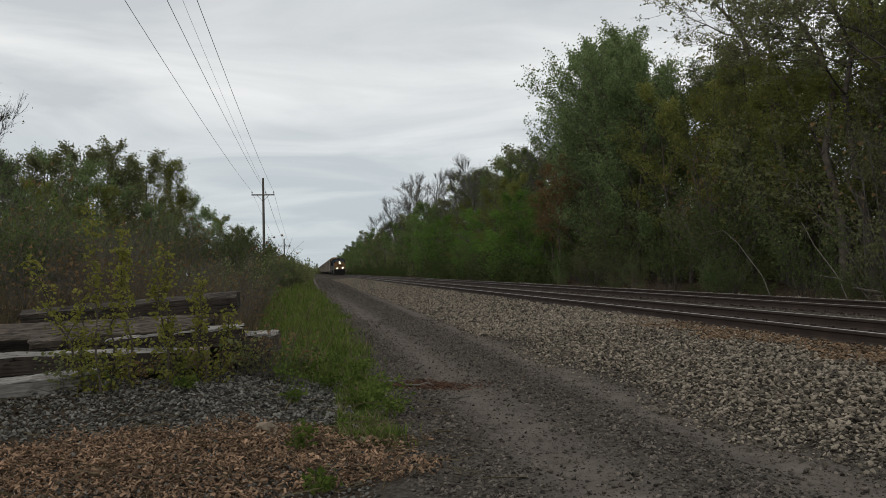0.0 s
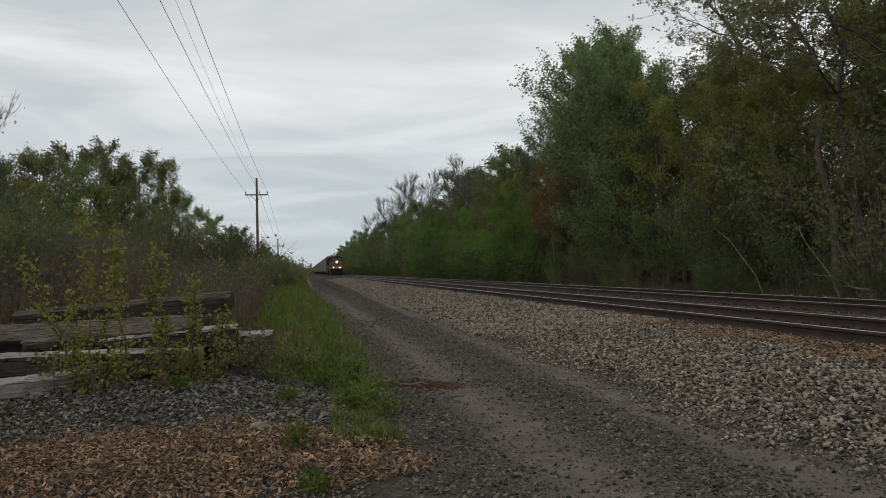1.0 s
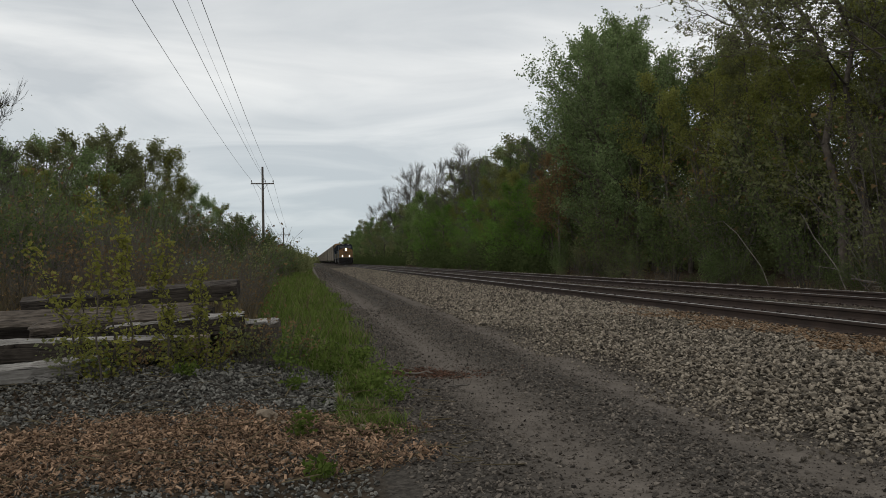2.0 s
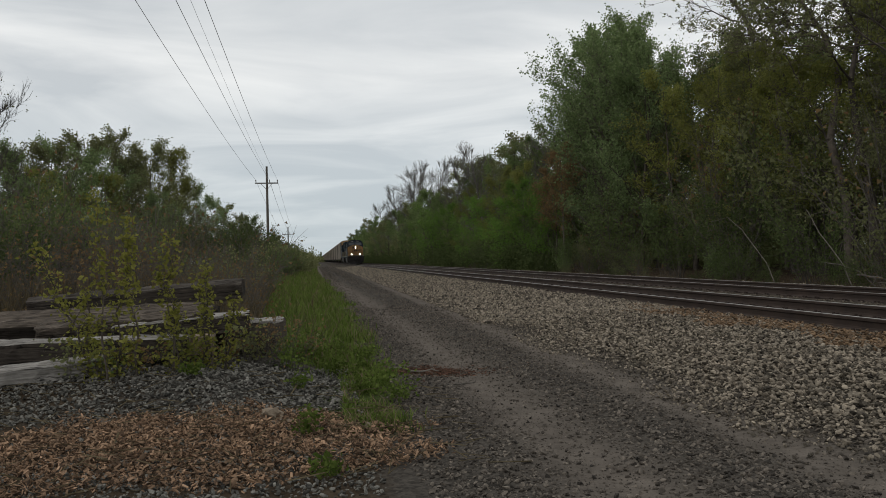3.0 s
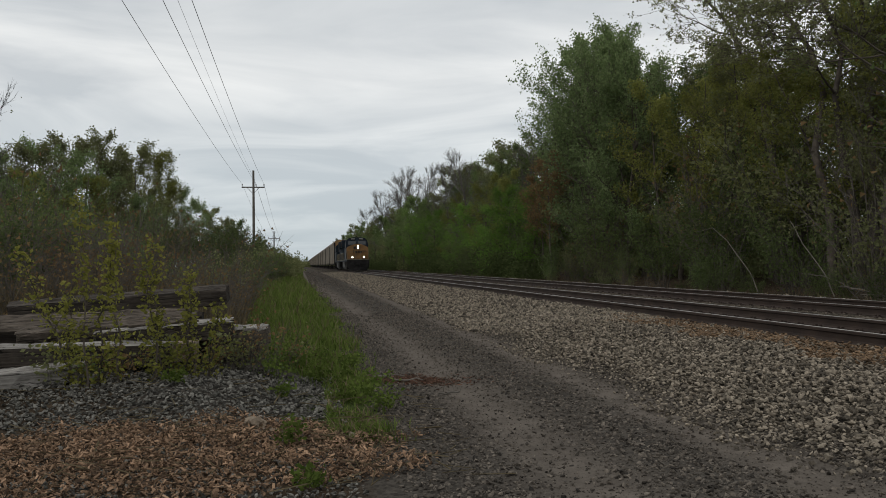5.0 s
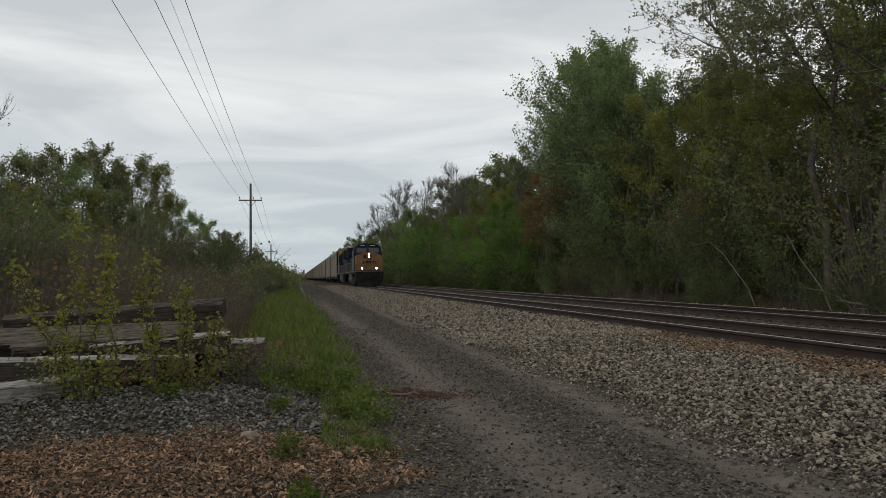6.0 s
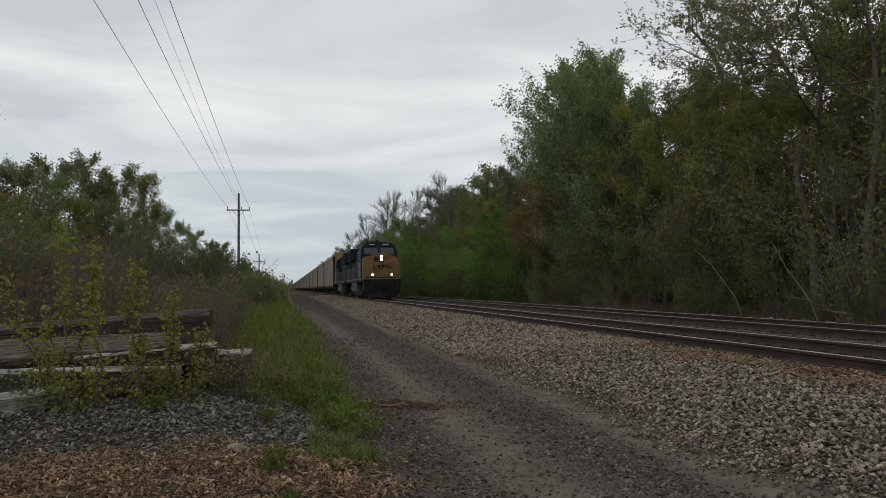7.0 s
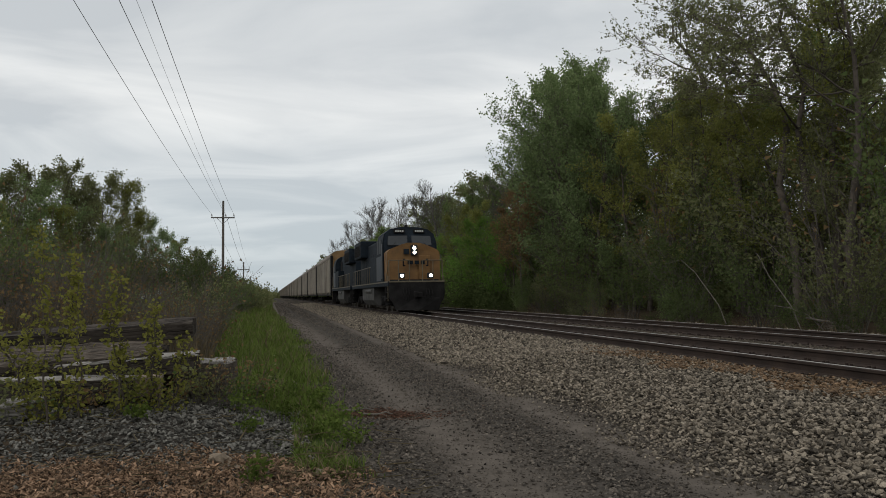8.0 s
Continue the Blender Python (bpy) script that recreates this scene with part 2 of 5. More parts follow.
M_LEAF_OLIVE = leaf_material("olive_bud_leaf", (0.125, 0.132, 0.058), (0.225, 0.235, 0.112), 0.55)
M_LEAF_RUST = leaf_material("russet_bud_leaf", (0.14, 0.09, 0.045), (0.21, 0.145, 0.07), 0.4)
M_LEAF_BRIGHT = leaf_material("fresh_green_leaf", (0.09, 0.17, 0.03), (0.16, 0.26, 0.055), 0.45)
M_LEAF_SAPLING = leaf_material("young_sapling_leaf", (0.15, 0.155, 0.032), (0.29, 0.28, 0.075), 0.5, 0.1)
M_GRASS = leaf_material("grass_blade", (0.056, 0.086, 0.018), (0.15, 0.192, 0.048), 0.4)
M_STRAW = leaf_material("dry_grass_stem", (0.085, 0.068, 0.04), (0.17, 0.138, 0.085), 0.2)


# ---- mesh helpers ----
def mesh_np(name, verts, faces, mat, smooth=False):
    """A mesh from arrays: faces is an (n, k) array of corners; mat one material."""
    me = bpy.data.meshes.new(name)
    verts, faces = np.asarray(verts, np.float32), np.asarray(faces, np.int32)
    n, k = faces.shape
    me.vertices.add(len(verts))
    me.vertices.foreach_set("co", verts.ravel())
    me.loops.add(n * k)
    me.loops.foreach_set("vertex_index", faces.ravel())
    me.polygons.add(n)
    me.polygons.foreach_set("loop_start", np.arange(0, n * k, k, dtype=np.int32))
    me.polygons.foreach_set("use_smooth", np.full(n, smooth))
    me.update(calc_edges=True)
    me.materials.append(mat)
    return me


def part(name, bm, mat, parent, label=""):
    """Links a bmesh as one mesh object under a thing or a part."""
    me = bpy.data.meshes.new(name)
    bm.to_mesh(me)
    bm.free()
    me.materials.append(mat)
    ob = new(name, me)
    ob.parent = parent
    return tagged(ob, label)


def hung(name, me, parent, label="", m=None):
    ob = new(name, me)
    ob.parent = parent
    if m is not None:
        ob.matrix_basis = m
    return tagged(ob, label)


def thing(name, label, category, group="", m=None, kind=""):
    ob = new(name)
    ob.empty_display_size = 0.3
    if m is not None:
        ob.matrix_basis = m
    return tagged(ob, label, category, group, kind)


def box(bm, x0, x1, y0, y1, z0, z1, bev=0.0, m=None):
    r = bmesh.ops.create_cube(bm, size=1, matrix=Matrix.Translation(((x0 + x1) / 2, (y0 + y1) / 2, (z0 + z1) / 2)) @ Matrix.Diagonal((x1 - x0, y1 - y0, z1 - z0, 1)))
    vs = r["verts"]
    if bev:
        es = list({e for v in vs for e in v.link_edges})
        r = bmesh.ops.bevel(bm, geom=es, offset=bev, segments=2, affect="EDGES", profile=0.6)
        vs = list({v for f in r["faces"] for v in f.verts} | {v for v in vs if v.is_valid})
    if m is not None:
        bmesh.ops.transform(bm, matrix=m, verts=vs)
    return bm


def rod(bm, a, b, r0, r1=None, n=8):
    a, b = Vector(a), Vector(b)
    q = (b - a).to_track_quat("Z", "Y").to_matrix().to_4x4()
    bmesh.ops.create_cone(bm, cap_ends=True, segments=n, radius1=r0, radius2=r0 if r1 is None else r1, depth=(b - a).length, matrix=Matrix.Translation((a + b) / 2) @ q)
    return bm


def extrude_y(bm, outline, y0, y1):
    """A closed outline in x and z, drawn out along y."""
    a = [bm.verts.new((x, y0, z)) for x, z in outline]
    b = [bm.verts.new((x, y1, z)) for x, z in outline]
    k = len(a)
    for i in range(k):
        bm.faces.new((a[i], a[(i + 1) % k], b[(i + 1) % k], b[i]))
    bm.faces.new(a[::-1])
    bm.faces.new(b)
    bmesh.ops.recalc_face_normals(bm, faces=bm.faces[:])
    return bm


def B():
    return bmesh.new()


def sstep(a, b, x):
    t = np.clip((x - a) / (b - a), 0, 1)
    return t * t * (3 - 2 * t)


# ---- the ground ----
def wave(x, y, s, seed=0.0):
    return np.sin(x * s + 1.7 * np.sin(y * s * 0.83 + seed)) * np.sin(y * s * 1.13 + 2.1 * np.sin(x * s * 0.61 + seed * 1.7))


def ground_z(x, y):
    """Height of the sheet: a flat road, a low ballast bed under two tracks, a shallow ditch and the heap under the old timbers."""
    x, y = np.asarray(x, float), np.asarray(y, float)
    z = 0.125 * sstep(3.3, 6.4, x) - 0.03 * sstep(9.4, 10.6, x) + 0.03 * sstep(13.4, 14.6, x) - 0.45 * sstep(14.6, 16.6, x) + 0.40 * sstep(17.0, 20.0, x)
    z = z + 0.012 * wave(x, y, 1.9) + 0.008 * wave(x, y, 4.7, 2.0)
    near = sstep(40, 15, y)
    z = z - 0.035 * near * (np.exp(-((x - 1.6) / 0.33) ** 2) + np.exp(-((x - 2.95) / 0.3) ** 2))
    heap = sstep(0.25, -0.7, x) * sstep(6.2, 7.5, y) * sstep(12, 9.5, y)
    z = z + 0.20 * heap
    z = z + 0.05 * sstep(0.9, -0.5, x) * sstep(4.6, 5.6, y) + 0.25 * sstep(-3.5, -9, x) + 0.06 * wave(x, y, 0.5, 1.0) * sstep(-2, -8, x)
    return z


def verge(y):
    """The grass's edge along the road, in x."""
    return 0.72 + 0.25 * sstep(8, 13, np.asarray(y, float)) + 0.07 * np.sin(y * 0.9) + 0.05 * np.sin(y * 2.3 + 1) - 0.013 * np.clip(y - 25, 0, 60)


def grow(a, b, n, power):
    return a + (b - a) * np.linspace(0, 1, n) ** power


def build_ground():
    xs = np.concatenate([-grow(5, 70, 50, 2)[::-1], np.arange(-4.92, 8, 0.09), grow(8, 90, 70, 2)])
    ys = np.concatenate([np.linspace(-12, 2.4, 20), np.arange(2.5, 14, 0.09), grow(14, 60, 120, 1.5)[0:], grow(60.5, 420, 60, 1.6)])
    xs = np.concatenate([[-2500, -700, -200], xs, [200, 700, 2500]])
    ys = np.concatenate([[-300, -60], ys, [900, 2500]])
    X, Y = np.meshgrid(xs, ys)
    Z = ground_z(X, Y)
    v = np.stack([X, Y, Z], -1).reshape(-1, 3)
    w, h = len(xs), len(ys)
    i = (np.arange(h - 1)[:, None] * w + np.arange(w - 1)[None]).ravel()
    me = mesh_np("ground", v, np.stack([i, i + 1, i + w + 1, i + w], 1), M_GROUND, True)
    x, y = v[:, 0], v[:, 1]
    lane = 0.85 * np.maximum(np.exp(-((x - 1.62 + 0.02 * np.clip(y - 12, 0, 60)) / 0.42) ** 2), np.exp(-((x - 2.93 - 0.01 * np.clip(y - 12, 0, 60)) / 0.34) ** 2)) + 0.12 * sstep(14, 40, y) * sstep(3.8, 3.0, x)
    ed = verge(y)
    grass = np.where(y > 5.0, sstep(ed + 0.12, ed - 0.2, x), 0.0) * sstep(4.9, 6.2, y) * sstep(-4.5, -2, x) * 0.9
    grass = np.maximum(grass, 0.35 * sstep(-3, -6, x))
    bare = sstep(0.3, -0.3, x) * sstep(10.3, 9, y)
    grass = grass * (1 - bare)
    soil = np.maximum(sstep(-0.9, -1.8, x) * sstep(5, 8, y), sstep(14.8, 16.2, x)) + 0.95 * np.exp(-(((x - 1.2) / 0.5) ** 2 + ((y - 8.75) / 0.42) ** 2))
    soil = np.maximum(soil, 0.75 * sstep(0.55, 0.2, x) * sstep(7.2, 6.2, y))
    bed = sstep(2.9, 3.8, x) * sstep(15, 14.3, x)
    for name, val in (("lane", lane), ("grass", grass), ("soil", soil), ("bed", bed)):
        at = me.attributes.new(name, "FLOAT", "POINT")
        at.data.foreach_set("value", np.clip(val, 0, 1).astype(np.float32))
    ob = new("ground", me)
    return tagged(ob, "gravel road beside ballast, grass verge and woodland soil", "ground", kind="structure")


build_ground()


# ---- loose stone, chips and grass: too many to count ----
def gem(seed):
    """A rough angular stone: an uneven icosahedron about 1 across."""
    rng = np.random.default_rng(seed)
    p = (1 + 5 ** 0.5) / 2
    v = np.array([(-1, p, 0), (1, p, 0), (-1, -p, 0), (1, -p, 0), (0, -1, p), (0, 1, p), (0, -1, -p), (0, 1, -p), (p, 0, -1), (p, 0, 1), (-p, 0, -1), (-p, 0, 1)], float) / 3.8
    f = np.array([(0, 11, 5), (0, 5, 1), (0, 1, 7), (0, 7, 10), (0, 10, 11), (1, 5, 9), (5, 11, 4), (11, 10, 2), (10, 7, 6), (7, 1, 8),
                  (3, 9, 4), (3, 4, 2), (3, 2, 6), (3, 6, 8), (3, 8, 9), (4, 9, 5), (2, 4, 11), (6, 2, 10), (8, 6, 7), (9, 8, 1)])
    return v * rng.uniform(0.5, 1.35, (12, 1)) * np.array([1.4, 1.0, 0.6]), f


def crumb(seed):
    """A simpler stone for where the bed is far off."""
    rng = np.random.default_rng(seed)
    v = np.array([(1, 0, 0), (-1, 0, 0), (0, 1, 0), (0, -1, 0), (0, 0, 1), (0, 0, -1)], float) * 0.55
    f = np.array([(0, 2, 4), (2, 1, 4), (1, 3, 4), (3, 0, 4), (2, 0, 5), (1, 2, 5), (3, 1, 5), (0, 3, 5)])
    return v * rng.uniform(0.7, 1.2, (6, 1)) * np.array([1.1, 0.95, 0.8]), f


def slab(seed):
    """A flat splinter of wood."""
    rng = np.random.default_rng(seed)
    s = np.array([(-1, -1), (1, -1), (1, 1), (-1, 1)], float) * 0.5
    v = np.concatenate([np.c_[s, np.full(4, -0.5)], np.c_[s, np.full(4, 0.5)]]) + rng.uniform(-0.12, 0.12, (8, 3))
    f = np.array([(0, 2, 1), (0, 3, 2), (4, 5, 6), (4, 6, 7), (0, 1, 5), (0, 5, 4), (1, 2, 6), (1, 6, 5), (2, 3, 7), (2, 7, 6), (3, 0, 4), (3, 4, 7)])
    return v * np.array([1.0, 0.38, 0.12]), f


def straw(seed):
    """A thin broken stem with a slight bend."""
    v, f = slab(seed)
    v = v * np.array([1.0, 0.06, 0.18])
    v[:, 1] += 0.12 * np.abs(v[:, 0])
    return v, f


def turns(rng, n, tip=3.2):
    a, b, c = rng.uniform(0, 6.283, n), rng.uniform(-tip, tip, n), rng.uniform(-tip, tip, n)
    ca, sa, cb, sb, cc, sc = np.cos(a), np.sin(a), np.cos(b), np.sin(b), np.cos(c), np.sin(c)
    z = np.zeros(n)
    rz = np.stack([np.stack([ca, -sa, z], -1), np.stack([sa, ca, z], -1), np.stack([z, z, z + 1], -1)], 1)
    rx = np.stack([np.stack([z + 1, z, z], -1), np.stack([z, cb, -sb], -1), np.stack([z, sb, cb], -1)], 1)
    ry = np.stack([np.stack([cc, z, sc], -1), np.stack([z, z + 1, z], -1), np.stack([-sc, z, cc], -1)], 1)
    return rz @ rx @ ry


def strewn(name, label, category, where, sizes, mat, shape=gem, tip=3.2, kinds=6, seed=1):
    """Scatters stones or chips at the places given (x, y, z), as one object."""
    rng = np.random.default_rng(seed)
    vs, fs, base = [], [], 0
    pick = rng.integers(0, kinds, len(where))
    for k in range(kinds):
        w, s = where[pick == k], sizes[pick == k]
        if not len(w):
            continue
        v, f = shape(seed * 31 + k)
        n = len(w)
        p = np.einsum("nij,vj->nvi", turns(rng, n, tip), v) * s[:, None, None] + w[:, None]
        vs.append(p.reshape(-1, 3))
        fs.append((f[None] + (np.arange(n) * len(v))[:, None, None] + base).reshape(-1, 3))
        base += n * len(v)
    ob = new(name, mesh_np(name, np.concatenate(vs), np.concatenate(fs), mat))
    return tagged(ob, label, category, kind="stuff")


def spots(rng, n, x0, x1, y0, y1, power=1.0):
    """Places on the ground, thinning out with distance when power is over 1."""
    x, y = rng.uniform(x0, x1, n), y0 + (y1 - y0) * rng.uniform(0, 1, n) ** power
    return x, y


NEAR_X, FAR_X, RAIL_Z = 7.8, 12.0, 0.315


def build_loose_ground():
    rng = np.random.default_rng(11)
    # ballast shoulder, near
    x, y = spots(rng, 52000, 2.9, 7.0, 3.2, 16, 1.25)
    keep = rng.uniform(0, 1, len(x)) < np.clip((x - 2.9 + 0.25 * np.sin(y * 1.3)) / 0.7, 0.03, 1)
    x, y = x[keep], y[keep]
    s = (0.019 + 0.030 * rng.uniform(0, 1, len(x)) ** 1.4) * np.where(x < 3.6, 0.8, 1)
    rust = (x > 6.0 + 0.25 * np.sin(y * 2.1) + 0.12 * np.sin(y * 7.3)) & (rng.uniform(0, 1, len(x)) < 0.8)
    w = np.stack([x, y, ground_z(x, y) + s * rng.uniform(-0.1, 1.0, len(x))], 1)
    strewn("ballast_gravel", "pale grey crushed stone ballast beside the rails", "gravel", w[~rust], s[~rust], M_BALLAST, tip=0.9, kinds=14, seed=2)
    strewn("rusty_gravel", "rust-stained crushed stone along the rail", "gravel", w[rust], s[rust], M_RUSTY_STONE, tip=0.9, kinds=10, seed=3)
    # the same bed farther off and between the tracks
    x1, y1 = spots(rng, 30000, 3.1, 7.0, 14.5, 130, 2.2)
    x2, y2 = spots(rng, 7000, 8.7, 11.3, 7, 60, 1.6)
    x3, y3 = spots(rng, 4000, 12.9, 14.6, 12, 60, 1.5)
    x4, y4 = spots(rng, 4000, 7.2, 8.5, 6, 40, 1.5)
    x4, y4 = np.concatenate([x4, x2]), np.concatenate([y4, y2])
    s = rng.uniform(0.05, 0.08, len(x4))
    strewn("between_rail_gravel", "brown-stained crushed stone between rails and tracks", "gravel", np.stack([x4, y4, ground_z(x4, y4) - 0.02 + s * 0.1], 1), s, M_BROWN_STONE, crumb, seed=9)
    x, y = np.concatenate([x1, x3]), np.concatenate([y1, y3])
    s = rng.uniform(0.035, 0.075, len(x)) * (1 + 0.008 * y)
    w = np.stack([x, y, ground_z(x, y) + s * rng.uniform(0, 0.4, len(x))], 1)
    strewn("track_bed_gravel", "grey crushed stone ballast between two tracks", "gravel", w, s, M_BALLAST, crumb, seed=4)
    # road gravel: thick between the wheel tracks and at the sides, thin in them
    x, y = spots(rng, 46000, 0.55, 3.6, 3.0, 21, 1.6)
    x1, y1 = spots(rng, 20000, 0.55, 3.6, 19, 160, 2.2)
    x, y = np.concatenate([x, x1]), np.concatenate([y, y1])
    lane = np.maximum(np.exp(-((x - 1.6) / 0.33) ** 2), np.exp(-((x - 2.93) / 0.28) ** 2))
    keep = (rng.uniform(0, 1, len(x)) > 0.82 * lane) & (((x - 1.2) / 0.5) ** 2 + ((y - 8.75) / 0.35) ** 2 > 0.8)
    x, y = x[keep], y[keep]
    s = (0.011 + 0.026 * rng.uniform(0, 1, len(x)) ** 2) * (1 + 0.03 * np.clip(y - 8, 0, 140))
    w = np.stack([x, y, ground_z(x, y) + s * rng.uniform(-0.1, 0.3, len(x))], 1)
    close = y < 8.5
    strewn("road_gravel", "grey-brown loose gravel on a dirt road", "gravel", w[close], s[close], M_GRIT, gem, tip=0.9, kinds=10, seed=5)
    strewn("road_gravel", "grey-brown loose gravel along a dirt road", "gravel", w[~close], s[~close], M_GRIT, crumb, seed=25)
    x, y = spots(rng, 14000, 0.9, 3.5, 3.0, 20, 1.8)
    s = rng.uniform(0.006, 0.015, len(x))
    strewn("road_pebbles", "fine pebbles pressed into the wheel tracks", "gravel", np.stack([x, y, ground_z(x, y) + 0.002], 1), s, M_GRIT, crumb, seed=26)
    # dark stone heap before the old timbers, and stones at the near left
    x, y = spots(rng, 40000, -4.2, 0.35, 4.2, 9.0, 1.0)
    edge = 0.3 + 0.18 * np.sin(x * 4) + 0.1 * np.sin(x * 9 + 1)
    heap = (y > 5.95 + edge + 0.25 * np.sin(x * 2.2)) & (y < 8.6 + 0.3 * np.sin(x * 3))
    loose = (y < 5.5) & (rng.uniform(0, 1, len(x)) < 0.5) | (rng.uniform(0, 1, len(x)) < 0.13) & (y < 6.6)
    keep = heap & (rng.uniform(0, 1, len(x)) < 0.95) | loose
    x, y = x[keep], y[keep]
    s = (0.013 + 0.025 * rng.uniform(0, 1, len(x)) ** 1.5) * np.where(y < 5.6, 0.8, 1)
    w = np.stack([x, y, ground_z(x, y) + s * rng.uniform(-0.1, 0.9, len(x))], 1)
    strewn("dark_gravel", "dark blue-grey crushed stone heaped before old timbers", "gravel", w, s, M_DARK_STONE, gem, tip=0.9, kinds=12, seed=6)
    # bark crumbs on the dirt patch in the road
    x, y = 1.2 + 0.34 * rng.normal(0, 1, 900), 8.72 + 0.2 * rng.normal(0, 1, 900)
    s = rng.uniform(0.012, 0.04, 900)
    strewn("bark_crumbs", "dark red-brown bark crumbs on the road", "bark", np.stack([x, y, ground_z(x, y) + 0.008], 1), s, M_BARK_CRUMB, slab, tip=0.5, seed=12)
    # a bare stony spot in the verge
    x, y = 0.02 + 0.13 * rng.normal(0, 1, 700), 11.3 + 0.42 * rng.normal(0, 1, 700)
    s = rng.uniform(0.025, 0.06, 700)
    strewn("verge_gravel", "pale crushed stone in a bare spot of grass", "gravel", np.stack([x, y, ground_z(x, y) + 0.02], 1), s, M_BALLAST, tip=0.75, seed=14)
    # wood chips
    x, y = spots(rng, 95000, -3.6, 0.95, 4.2, 7.0)
    d = ((x + 0.95) / 1.75) ** 2 + ((y - 5.45 + 0.06 * x) / 0.95) ** 2 + 0.22 * np.sin(x * 5 + y * 3) + 0.15 * np.sin(y * 9 - x * 4)
    keep = rng.uniform(0, 1, len(x)) < np.clip((1.25 - d) * 1.1, 0, 0.8) * (0.78 + 0.3 * wave(x, y, 6.0, 1.0))
    x, y = x[keep], y[keep]
    s = 0.009 + 0.033 * rng.uniform(0, 1, len(x)) ** 2.4
    w = np.stack([x, y, ground_z(x, y) + rng.uniform(0.0, 0.055, len(x))], 1)
    strewn("wood_chips", "tan and brown wood chips spread over gravel", "wood chips", w, s, M_CHIP, slab, tip=1.1, seed=8)
    x, y = rng.uniform(-3.2, 1.1, 420), rng.uniform(4.4, 7.4, 420)
    s = rng.uniform(0.07, 0.26, 420)
    strewn("dry_stems", "pale broken stems and straws over chips and gravel", "stems", np.stack([x, y, ground_z(x, y) + 0.05], 1), s, M_STRAW, straw, tip=0.22, seed=15)


build_loose_ground()


def blades(name, label, x, y, h, w, lean, mat, category="grass", seed=1):
    """Bent blades of two quads each, as one object."""
    rng = np.random.default_rng(seed)
    n = len(x)
    a = rng.uniform(0, 6.283, n)
    d = np.stack([np.cos(a), np.sin(a), 0 * a], 1)
    side = np.stack([-np.sin(a), np.cos(a), 0 * a], 1) * (w / 2)[:, None]
    base = np.stack([x, y, ground_z(x, y) - 0.01], 1)
    up = np.array([0, 0, 1.0])
    mid = base + up * (h * 0.55)[:, None] + d * (h * lean * 0.25)[:, None]
    tip = base + up * (h * 0.95)[:, None] + d * (h * lean)[:, None]
    v = np.stack([base - side, base + side, mid + side * 0.8, mid - side * 0.8, tip], 1).reshape(-1, 3)
    i = np.arange(n) * 5
    f = np.concatenate([np.stack([i, i + 1, i + 2], 1), np.stack([i, i + 2, i + 3], 1), np.stack([i + 3, i + 2, i + 4], 1)])
    ob = new(name, mesh_np(name, v, f, mat))
    return tagged(ob, label, category, kind="stuff")


def build_grass():
    rng = np.random.default_rng(21)
    y = 5.6 + 150 * rng.uniform(0, 1, 100000) ** 2.3
    x = verge(y) - 0.1 + 0.12 * rng.normal(0, 1, len(y)) - (1.0 + 0.06 * y) * rng.uniform(0, 1, len(y)) ** 1.2
    keep = ~((x < 0.2) & (y < 8.8)) & (x > -4.5) & ~((x < -0.25) & (y < 10.6)) & (x > -0.45 - 0.09 * (y - 8))
    x, y = x[keep], y[keep]
    keep = (rng.uniform(0, 1, len(x)) < np.clip(((x - 0.02) / 0.34) ** 2 + ((y - 11.3) / 0.9) ** 2, 0.1, 1)) & (rng.uniform(0, 1, len(x)) < np.clip(0.55 + 0.9 * wave(x, y, 2.6, 0.7) + 2.2 * (verge(y) - 0.25 - x), 0.06, 1))
    x, y = x[keep], y[keep]
    h = rng.uniform(0.04, 0.2, len(x)) * (0.55 + 0.45 * sstep(6, 11, y)) * (1 + 0.8 * sstep(0.6, -0.6, x)) * (0.4 + 0.9 * wave(x, y, 1.9) ** 2 + 0.4 * wave(x, y, 5.3, 2.0) ** 2)
    blades("verge_grass", "bright green spring grass along the gravel road", x, y, h, rng.uniform(0.006, 0.014, len(x)) * (1 + y * 0.035), rng.uniform(0.2, 0.9, len(x)), M_GRASS, seed=22)
    k = rng.permutation(len(x))[:5000]
    blades("dead_blades", "dry straw blades among the green verge", x[k] + 0.02, y[k], h[k] * 1.4 + 0.03, rng.uniform(0.005, 0.011, len(k)) * (1 + y[k] * 0.03), rng.uniform(0.3, 1.2, len(k)), M_STRAW, seed=27)
    y = 9 + 60 * rng.uniform(0, 1, 26000) ** 1.8
    x = -0.7 - 0.05 * (y - 9) - rng.uniform(0, 1, len(y)) * (3.5 + 0.05 * y)
    keep = ~((y < 10.4) & (x > -4))
    x, y = x[keep], y[keep]
    h = rng.uniform(0.4, 1.25, len(x)) * (0.6 + 0.4 * sstep(-0.5, -2.5, x))
    blades("dry_grass", "tall straw-coloured dead grass below the brush", x, y, h, rng.uniform(0.006, 0.016, len(x)) * (1 + y * 0.03), rng.uniform(0.05, 0.5, len(x)), M_STRAW, seed=23)
    x, y = rng.uniform(15.6, 17.8, 9000), 14 + 90 * rng.uniform(0, 1, 9000) ** 1.5
    blades("ditch_grass", "dry grass in the ditch before the wood", x, y, rng.uniform(0.1, 0.45, 9000), rng.uniform(0.01, 0.025, 9000), rng.uniform(0.1, 0.7, 9000), M_STRAW, seed=24)


build_grass()


